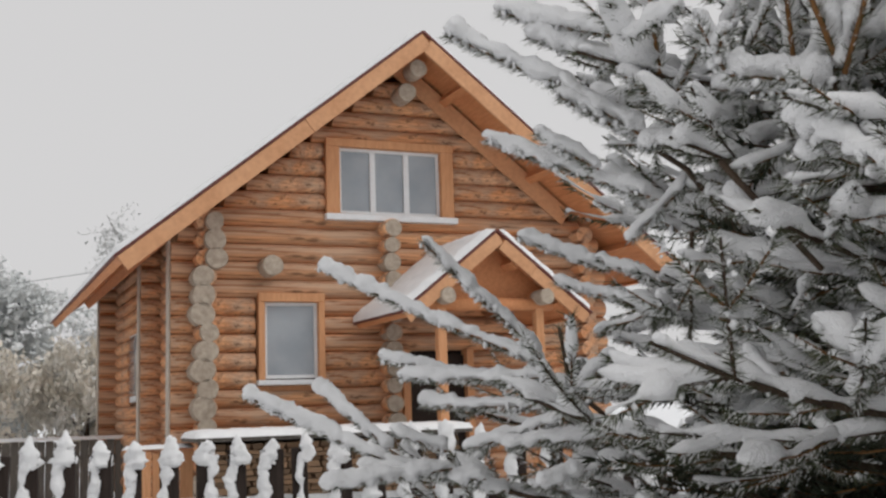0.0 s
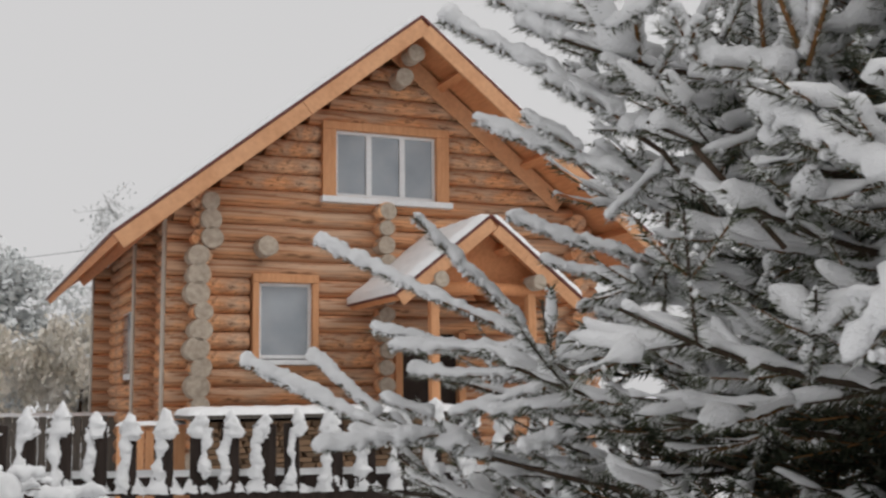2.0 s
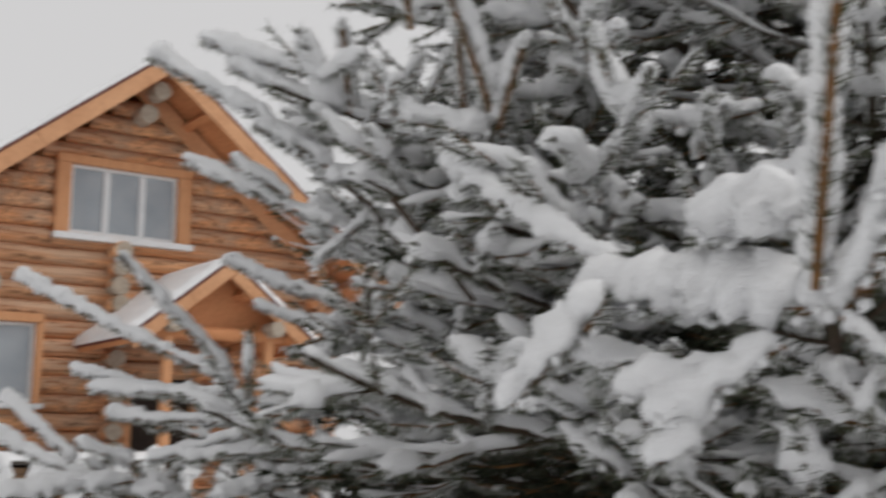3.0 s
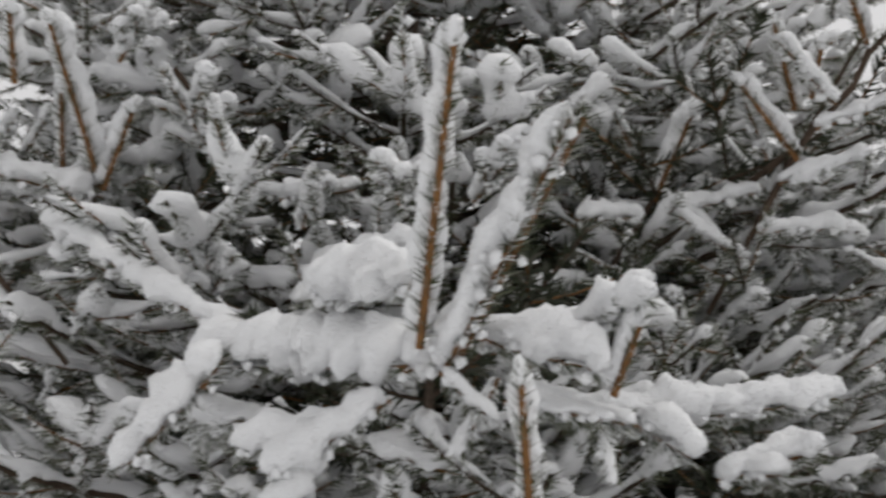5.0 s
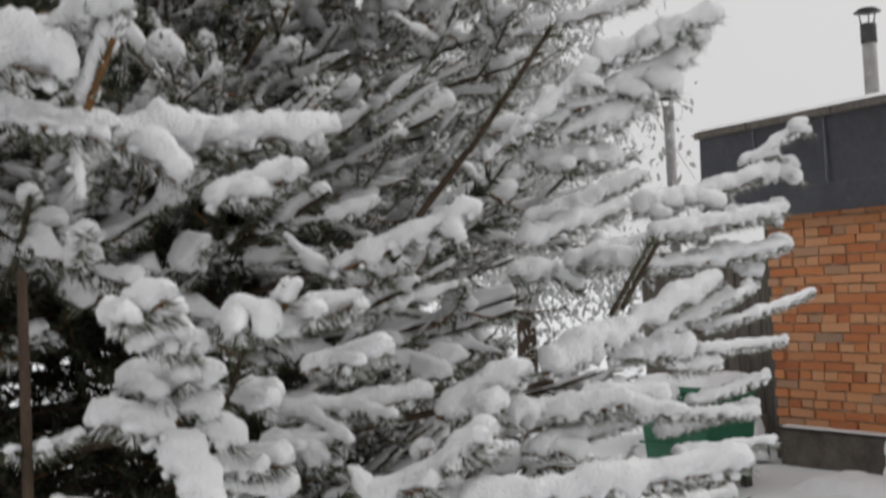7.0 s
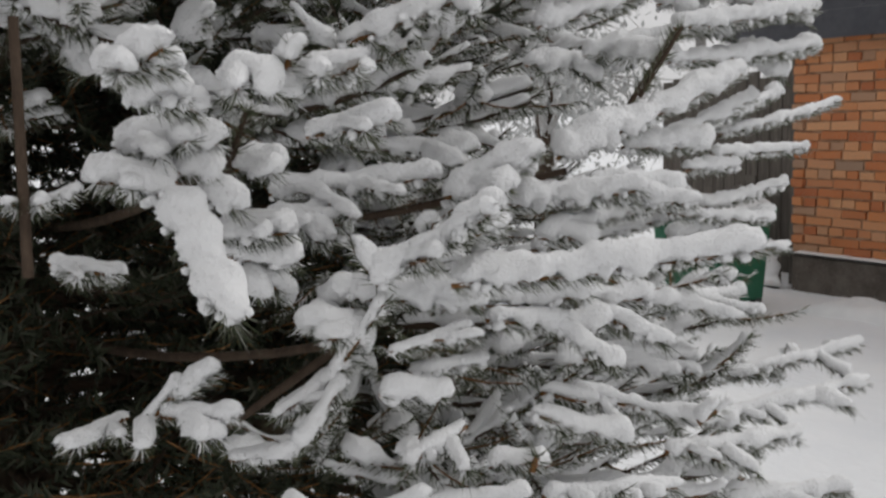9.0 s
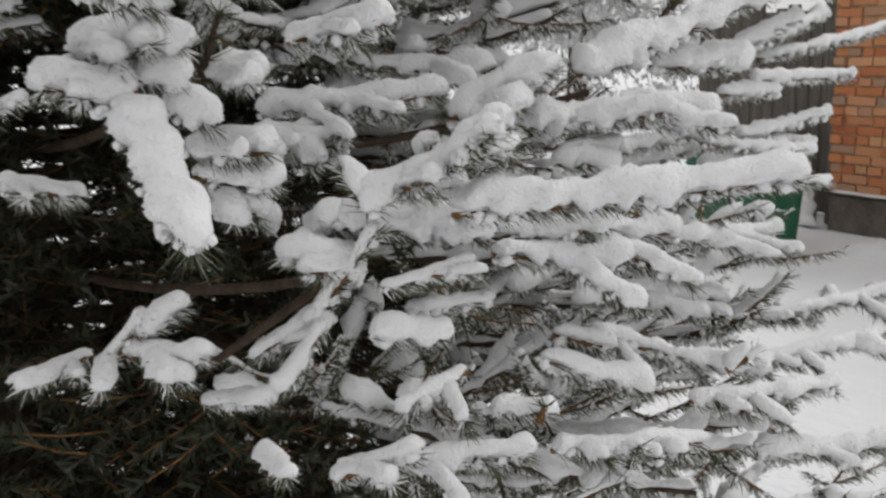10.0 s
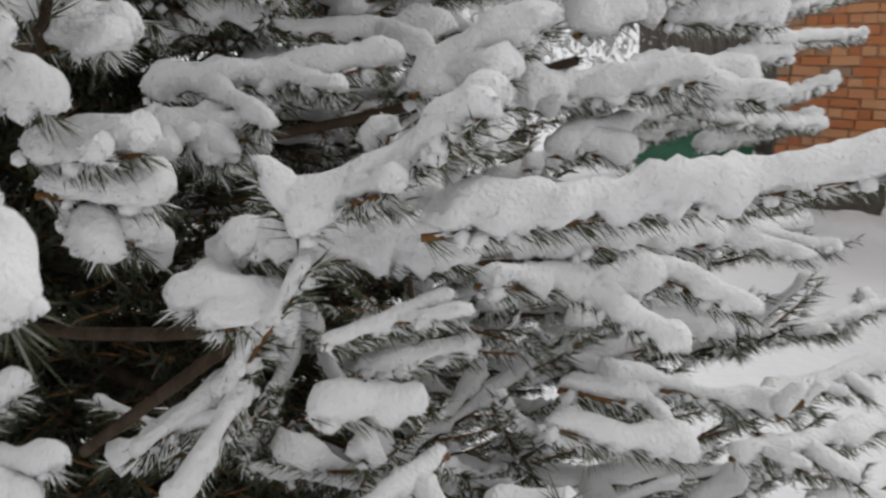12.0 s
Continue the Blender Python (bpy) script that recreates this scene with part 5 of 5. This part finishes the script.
    upright(g, (0.639, 0.613, 1.577), (0.621, 0.593, 1.698), 0.014)
    roll(g, (0.664, 0.706, 1.745), (0.738, 0.623, 1.707), 0.035)
    roll(g, (0.845, 0.732, 1.664), (1.108, 0.631, 1.688), 0.031)
    roll(g, (0.861, 0.704, 1.664), (0.900, 0.666, 1.626), 0.042)
    spray(g, (0.933, 0.660, 1.602), (1.010, 0.597, 1.625), 0.022)
    roll(g, (0.624, 0.716, 1.712), (0.640, 0.670, 1.668), 0.014)
    roll(g, (0.583, 0.796, 1.671), (0.503, 0.899, 1.651), 0.025)
    roll(g, (0.606, 0.779, 1.692), (0.511, 0.840, 1.625), 0.025)
    roll(g, (0.615, 0.770, 1.719), (0.638, 0.754, 1.723), 0.037)
    spray(g, (0.697, 0.715, 1.686), (0.822, 0.671, 1.672), 0.020)
    roll(g, (0.781, 0.669, 1.672), (0.772, 0.650, 1.610), 0.013)
    roll(g, (0.574, 0.862, 1.642), (0.510, 0.841, 1.588), 0.025)
    roll(g, (0.485, 0.955, 1.720), (0.505, 0.942, 1.756), 0.037)
    roll(g, (0.692, 0.715, 1.709), (0.655, 0.735, 1.640), 0.013)
    spray(g, (0.567, 0.976, 1.687), (0.497, 1.115, 1.705), 0.022)
    g.flush(tree, "limb")
    g = hero_limb(905, (0.563, 1.521, 2.016))
    upright(g, (0.392, 1.403, 2.199), (0.366, 1.347, 2.292), 0.015)
    upright(g, (0.521, 1.427, 2.086), (0.412, 1.322, 2.271), 0.019)
    upright(g, (0.531, 1.430, 2.067), (0.546, 1.343, 2.174), 0.015)
    spray(g, (0.707, 1.383, 2.098), (0.580, 1.330, 2.229), 0.022)
    spray(g, (0.522, 1.348, 2.237), (0.546, 1.284, 2.306), 0.022)
    roll(g, (0.516, 1.437, 2.058), (0.384, 1.448, 2.075), 0.032)
    spray(g, (0.639, 1.398, 1.952), (0.711, 1.284, 2.041), 0.024)
    spray(g, (0.631, 1.308, 1.872), (0.651, 1.240, 1.937), 0.022)
    upright(g, (0.541, 1.483, 2.023), (0.523, 1.452, 2.076), 0.006)
    stem(g, (0.398, 1.575, 1.986), (0.529, 1.569, 1.826))
    stem(g, (0.629, 1.408, 2.270), (0.696, 1.410, 2.198))
    spray(g, (0.379, 1.447, 2.082), (0.338, 1.415, 2.143), 0.022)
    spray(g, (0.741, 1.271, 2.037), (0.809, 1.173, 2.036), 0.026)
    spray(g, (0.751, 1.223, 1.983), (0.757, 1.195, 2.061), 0.026)
    spray(g, (0.786, 0.964, 1.963), (0.703, 0.944, 1.999), 0.022)
    spray(g, (0.894, 1.006, 1.986), (0.907, 0.901, 2.052), 0.020)
    spray(g, (0.718, 1.030, 1.891), (0.749, 0.947, 1.897), 0.026)
    g.flush(tree, "limb")
    g = hero_limb(906, (1.258, 1.196, 1.875))
    stem(g, (1.243, 1.162, 1.906), (1.284, 1.046, 2.051))
    upright(g, (1.285, 1.047, 2.047), (1.277, 0.939, 2.167), 0.013)
    roll(g, (1.253, 1.034, 2.090), (1.191, 1.029, 2.172), 0.022)
    stem(g, (1.392, 0.943, 1.991), (1.378, 0.833, 2.093))
    upright(g, (1.378, 0.834, 2.089), (1.359, 0.697, 2.206), 0.006)
    roll(g, (1.352, 0.876, 2.076), (1.245, 0.844, 2.224), 0.019)
    upright(g, (1.356, 0.819, 2.138), (1.279, 0.782, 2.250), 0.013)
    upright(g, (1.352, 0.786, 2.144), (1.329, 0.740, 2.209), 0.013)
    roll(g, (1.274, 1.001, 2.038), (1.327, 0.921, 1.910), 0.022)
    roll(g, (1.133, 1.068, 2.003), (1.200, 1.004, 1.999), 0.022)
    roll(g, (1.288, 0.993, 2.019), (1.341, 0.895, 2.027), 0.019)
    roll(g, (1.221, 1.148, 1.929), (1.097, 1.128, 1.907), 0.022)
    g.flush(tree, "limb")
    g = hero_limb(907, (1.301, 0.667, 1.588))
    stem(g, (1.305, 0.660, 1.599), (1.300, 0.569, 1.679))
    upright(g, (1.300, 0.570, 1.675), (1.296, 0.437, 1.811), 0.005)
    knobbly(g, (1.129, 0.657, 1.526), (1.220, 0.506, 1.589), 0.022)
    knobbly(g, (1.520, 0.503, 1.799), (1.619, 0.355, 1.864), 0.024)
    knobbly(g, (1.491, 0.536, 1.736), (1.613, 0.401, 1.809), 0.024)
    knobbly(g, (1.490, 0.546, 1.706), (1.582, 0.445, 1.745), 0.022)
    knobbly(g, (1.355, 0.581, 1.665), (1.502, 0.493, 1.799), 0.014)
    knobbly(g, (1.397, 0.598, 1.708), (1.491, 0.537, 1.729), 0.020)
    knobbly(g, (1.463, 0.597, 1.674), (1.575, 0.504, 1.671), 0.024)
    knobbly(g, (1.514, 0.625, 1.581), (1.682, 0.518, 1.655), 0.022)
    knobbly(g, (1.812, 0.602, 1.611), (2.144, 0.442, 1.690), 0.026)
    knobbly(g, (2.065, 0.512, 1.692), (2.191, 0.433, 1.773), 0.018)
    knobbly(g, (1.878, 0.585, 1.569), (2.142, 0.464, 1.617), 0.022)
    knobbly(g, (1.673, 0.655, 1.531), (1.833, 0.563, 1.567), 0.020)
    roll(g, (1.735, 0.538, 1.533), (1.699, 0.608, 1.528), 0.020)
    upright(g, (1.617, 0.549, 1.451), (1.690, 0.514, 1.558), 0.006)
    knobbly(g, (1.927, 0.601, 1.516), (2.164, 0.471, 1.548), 0.024)
    knobbly(g, (1.626, 0.731, 1.518), (1.840, 0.664, 1.520), 0.020)
    g.flush(tree, "limb")
    g = hero_limb(908, (1.518, 0.595, 1.363))
    roll(g, (2.062, 0.639, 1.410), (2.393, 0.625, 1.476), 0.017)
    roll(g, (2.165, 0.652, 1.397), (2.602, 0.575, 1.455), 0.016)
    roll(g, (1.800, 0.835, 1.205), (2.160, 0.725, 1.245), 0.021)
    roll(g, (1.840, 0.805, 1.245), (2.120, 0.690, 1.278), 0.020)
    roll(g, (1.990, 0.670, 1.222), (2.290, 0.600, 1.240), 0.018)
    roll(g, (1.930, 0.610, 1.196), (2.200, 0.530, 1.186), 0.018)
    roll(g, (2.069, 0.620, 1.364), (2.316, 0.542, 1.365), 0.017)
    roll(g, (2.055, 0.636, 1.267), (2.300, 0.574, 1.297), 0.017)
    roll(g, (1.939, 0.646, 1.266), (2.192, 0.562, 1.237), 0.019)
    roll(g, (1.866, 0.579, 1.345), (1.992, 0.544, 1.348), 0.019)
    roll(g, (1.860, 0.596, 1.401), (2.097, 0.558, 1.464), 0.017)
    roll(g, (1.342, 0.500, 1.388), (1.628, 0.383, 1.491), 0.025)
    roll(g, (1.470, 0.479, 1.397), (1.609, 0.424, 1.395), 0.028)
    upright(g, (1.482, 0.460, 1.463), (1.521, 0.418, 1.553), 0.005)
    roll(g, (1.412, 0.571, 1.554), (1.569, 0.492, 1.602), 0.021)
    roll(g, (1.767, 0.551, 1.569), (2.033, 0.427, 1.605), 0.023)
    roll(g, (1.766, 0.560, 1.517), (2.103, 0.452, 1.546), 0.021)
    g.flush(tree, "limb")
    g = hero_limb(909, (1.018, 0.563, 1.207))
    stem(g, (1.018, 0.563, 1.207), (0.979, 0.707, 1.103))
    roll(g, (1.046, 0.442, 1.273), (1.250, 0.205, 1.301), 0.024)
    spray(g, (0.996, 0.500, 1.277), (1.050, 0.382, 1.354), 0.021)
    roll(g, (0.998, 0.498, 1.277), (0.978, 0.512, 1.316), 0.018)
    roll(g, (1.050, 0.476, 1.320), (1.049, 0.464, 1.335), 0.018)
    spray(g, (1.266, 0.526, 1.335), (1.460, 0.394, 1.348), 0.025)
    spray(g, (1.194, 0.557, 1.348), (1.241, 0.460, 1.398), 0.021)
    spray(g, (1.224, 0.584, 1.345), (1.231, 0.509, 1.363), 0.022)
    spray(g, (1.097, 0.752, 1.353), (1.202, 0.581, 1.371), 0.022)
    spray(g, (1.062, 0.725, 1.317), (1.097, 0.635, 1.322), 0.024)
    spray(g, (1.066, 0.710, 1.331), (1.071, 0.645, 1.302), 0.022)
    spray(g, (1.148, 0.495, 1.232), (1.341, 0.377, 1.223), 0.024)
    spray(g, (1.141, 0.468, 1.220), (1.260, 0.389, 1.202), 0.022)
    knobbly(g, (0.974, 0.553, 1.170), (1.007, 0.498, 1.256), 0.011)
    spray(g, (1.016, 0.522, 1.213), (0.954, 0.563, 1.235), 0.022)
    spray(g, (1.003, 0.548, 1.258), (1.124, 0.463, 1.244), 0.022)
    roll(g, (1.008, 0.584, 1.248), (1.007, 0.544, 1.263), 0.019)
    knobbly(g, (0.991, 0.539, 1.180), (0.920, 0.532, 1.129), 0.010)
    knobbly(g, (0.997, 0.560, 1.176), (0.924, 0.566, 1.150), 0.010)
    roll(g, (0.995, 0.498, 1.163), (1.053, 0.459, 1.157), 0.015)
    knobbly(g, (1.058, 0.507, 1.172), (1.146, 0.479, 1.172), 0.012)
    spray(g, (1.010, 0.495, 1.205), (1.094, 0.462, 1.219), 0.009)
    knobbly(g, (1.165, 0.427, 1.115), (1.262, 0.366, 1.075), 0.017)
    roll(g, (1.089, 0.430, 1.084), (1.110, 0.379, 1.083), 0.014)
    knobbly(g, (1.401, 0.381, 1.022), (1.577, 0.283, 1.014), 0.015)
    knobbly(g, (1.710, 0.466, 1.041), (1.985, 0.330, 1.062), 0.014)
    knobbly(g, (1.603, 0.432, 1.007), (1.883, 0.288, 1.025), 0.014)
    knobbly(g, (1.150, 0.402, 1.031), (1.310, 0.321, 1.011), 0.018)
    knobbly(g, (1.362, 0.492, 1.090), (1.480, 0.352, 1.045), 0.016)
    spray(g, (1.301, 0.502, 1.290), (1.363, 0.463, 1.307), 0.022)
    spray(g, (1.603, 0.512, 1.168), (1.796, 0.455, 1.156), 0.019)
    spray(g, (1.544, 0.585, 1.088), (1.706, 0.492, 1.072), 0.021)
    knobbly(g, (0.982, 0.459, 1.049), (1.059, 0.368, 1.064), 0.015)
    knobbly(g, (0.930, 0.484, 1.048), (0.964, 0.416, 1.080), 0.013)
    knobbly(g, (1.504, 0.345, 0.938), (1.652, 0.240, 0.927), 0.017)
    roll(g, (1.218, 0.447, 1.126), (1.244, 0.398, 1.115), 0.017)
    knobbly(g, (1.083, 0.454, 1.117), (1.003, 0.462, 1.099), 0.013)
    upright(g, (1.427, 0.350, 1.057), (1.446, 0.324, 1.078), 0.009)
    upright(g, (1.104, 0.385, 1.077), (1.095, 0.373, 1.096), 0.008)
    g.flush(tree, "limb")
    g = hero_limb(910, (0.917, 0.620, 1.405))
    spray(g, (0.826, 0.590, 1.388), (0.755, 0.617, 1.391), 0.020)
    roll(g, (0.771, 0.606, 1.395), (0.790, 0.567, 1.378), 0.020)
    pod(g, (0.784, 0.559, 1.379), (0.786, 0.477, 1.273), 0.025)
    knobbly(g, (0.815, 0.651, 1.143), (0.836, 0.612, 1.191), 0.012)
    knobbly(g, (0.829, 0.634, 1.159), (0.856, 0.562, 1.164), 0.013)
    knobbly(g, (0.834, 0.622, 1.176), (0.856, 0.587, 1.203), 0.011)
    knobbly(g, (0.820, 0.639, 1.155), (0.797, 0.625, 1.141), 0.012)
    knobbly(g, (0.833, 0.606, 1.163), (0.840, 0.569, 1.149), 0.011)
    roll(g, (0.839, 0.620, 1.181), (0.856, 0.587, 1.204), 0.011)
    stem(g, (0.706, 0.650, 1.310), (0.704, 0.645, 1.535))
    upright(g, (0.912, 0.623, 1.383), (0.898, 0.571, 1.452), 0.006)
    upright(g, (0.883, 0.516, 1.471), (0.868, 0.472, 1.506), 0.009)
    spray(g, (0.900, 0.499, 1.470), (0.908, 0.433, 1.490), 0.022)
    spray(g, (0.932, 0.526, 1.426), (0.973, 0.453, 1.440), 0.020)
    spray(g, (0.850, 0.544, 1.485), (0.852, 0.490, 1.471), 0.024)
    spray(g, (0.736, 0.569, 1.478), (0.745, 0.499, 1.501), 0.022)
    spray(g, (0.783, 0.598, 1.461), (0.796, 0.538, 1.465), 0.020)
    spray(g, (0.808, 0.654, 1.420), (0.857, 0.567, 1.422), 0.024)
    roll(g, (0.835, 0.609, 1.397), (0.854, 0.568, 1.398), 0.017)
    spray(g, (0.917, 0.620, 1.394), (0.940, 0.573, 1.397), 0.020)
    roll(g, (0.866, 0.609, 1.375), (0.880, 0.570, 1.360), 0.020)
    spray(g, (0.900, 0.628, 1.330), (0.941, 0.565, 1.330), 0.022)
    spray(g, (0.915, 0.639, 1.305), (0.956, 0.574, 1.300), 0.020)
    spray(g, (0.935, 0.646, 1.286), (0.955, 0.598, 1.270), 0.020)
    spray(g, (0.772, 0.717, 1.309), (0.791, 0.656, 1.301), 0.013)
    spray(g, (0.735, 0.687, 1.365), (0.717, 0.640, 1.375), 0.009)
    spray(g, (0.838, 0.700, 1.147), (0.764, 0.684, 1.138), 0.010)
    knobbly(g, (0.888, 0.604, 1.106), (0.908, 0.540, 1.118), 0.010)
    knobbly(g, (0.866, 0.500, 1.090), (0.838, 0.440, 1.092), 0.010)
    g.flush(tree, "limb")
    g = hero_limb(911, (1.340, 0.800, 2.080))
    stem(g, (1.340, 0.800, 2.080), (1.321, 0.993, 1.858))
    stem(g, (1.353, 0.716, 2.140), (1.340, 0.800, 2.080))
    stem(g, (1.340, 0.675, 2.177), (1.353, 0.716, 2.140))
    upright(g, (1.341, 0.676, 2.173), (1.328, 0.524, 2.243), 0.006)
    upright(g, (1.335, 0.676, 2.185), (1.260, 0.649, 2.259), 0.012)
    roll(g, (1.357, 0.652, 2.174), (1.465, 0.536, 2.209), 0.020)
    roll(g, (1.456, 0.606, 2.073), (1.567, 0.432, 2.180), 0.014)
    upright(g, (1.456, 0.610, 2.070), (1.430, 0.546, 2.166), 0.010)
    roll(g, (1.465, 0.646, 2.050), (1.577, 0.562, 2.004), 0.022)
    upright(g, (1.431, 0.645, 2.074), (1.404, 0.618, 2.122), 0.006)
    roll(g, (1.375, 0.648, 2.142), (1.428, 0.592, 2.164), 0.018)
    roll(g, (1.517, 0.612, 2.065), (1.619, 0.533, 2.068), 0.017)
    roll(g, (1.595, 0.646, 1.940), (1.695, 0.552, 1.975), 0.016)
    roll(g, (1.525, 0.643, 2.020), (1.628, 0.557, 1.998), 0.018)
    roll(g, (1.350, 0.590, 2.222), (1.451, 0.469, 2.261), 0.020)
    roll(g, (1.343, 0.743, 2.119), (1.245, 0.749, 2.194), 0.018)
    upright(g, (1.339, 0.813, 2.056), (1.231, 0.818, 2.160), 0.012)
    roll(g, (1.333, 0.771, 2.089), (1.406, 0.695, 2.114), 0.018)
    roll(g, (1.328, 0.840, 2.025), (1.415, 0.752, 2.055), 0.018)
    roll(g, (1.329, 0.893, 1.966), (1.439, 0.826, 1.967), 0.018)
    roll(g, (1.322, 0.915, 1.925), (1.219, 0.939, 1.987), 0.018)
    roll(g, (1.664, 0.640, 1.910), (1.765, 0.537, 1.949), 0.015)
    g.flush(tree, "limb")


make_spruce()


def make_shrub():
    """A bare arching shrub by the fence with wet snow on every twig."""
    shrub = empty("snowy_shrub", pose(-1.75, 4.45, 0), "low bare shrub with arching twigs bent under wet snow", "shrub")
    rnd = random.Random(77)
    for k in range(11):
        g = Growth(1200 + k)
        a = 2 * math.pi * k / 11 + rnd.uniform(-0.2, 0.2)
        reach, high = rnd.uniform(0.22, 0.50), rnd.uniform(1.16, 1.36)
        q = np.linspace(0, 1, 14)
        pts = np.stack([reach * q ** 1.6 * math.cos(a), reach * q ** 1.6 * math.sin(a), high * np.sin(q * rnd.uniform(1.75, 2.1)) - 0.03], 1)
        g.tube(pts, 0.009, 0.003, 6, g.wood)
        g.snow_tube(pts[6:], rnd.uniform(0.030, 0.044), 12, 0.009, 0.55, 12000, 0.55, 0.35)
        for j in (7, 9, 11):
            b = a + rnd.uniform(-1.4, 1.4)
            tip = pts[j] + np.array([0.16 * math.cos(b), 0.16 * math.sin(b), rnd.uniform(-0.06, 0.08)])
            side = curve_points(pts[j], tip, (0, 0, 0.02), 6)
            g.tube(side, 0.004, 0.002, 5, g.wood)
            g.snow_tube(side, rnd.uniform(0.020, 0.032), 10, 0.009, 0.5, 12000, 0.55, 0.35)
        g.flush(shrub, "branch")


make_shrub()


def make_bounce_cut():
    """Dark ground disc added under the spruce, so less light bounces up off snow."""
    a = np.linspace(0, 2 * np.pi, 72, endpoint=False)
    r = np.linspace(0.02, 1.0, 14)
    R, A = np.meshgrid(r, a)
    edge = 1.45 + 0.10 * np.cos(A - 1.0) + 0.16 * np.sin(3 * A + 1) + 0.09 * np.sin(7 * A) + 0.05 * np.sin(17 * A + 2)
    x, y = TRUNK.x + R * edge * np.cos(A), TRUNK.y + R * edge * np.sin(A)
    p = np.stack([x.ravel(), y.ravel(), np.zeros(x.size)], -1)
    p[:, 2] = 0.075 - 0.10 * R.ravel() ** 6 + 0.012 * lumpy(p, 0.2)
    n, k = R.shape
    i = np.arange(n * k).reshape(n, k)
    j = np.roll(i, -1, 0)
    f = np.stack([i[:, :-1], i[:, 1:], j[:, 1:], j[:, :-1]], -1).reshape(-1, 4)
    ob = fast_mesh("bounce_cut_disc", p, f, 4, BOUNCE_CUT)
    tagged(ob, "dark brown disc added under the spruce to cut bounced light", "litter", kind="stuff")


make_bounce_cut()
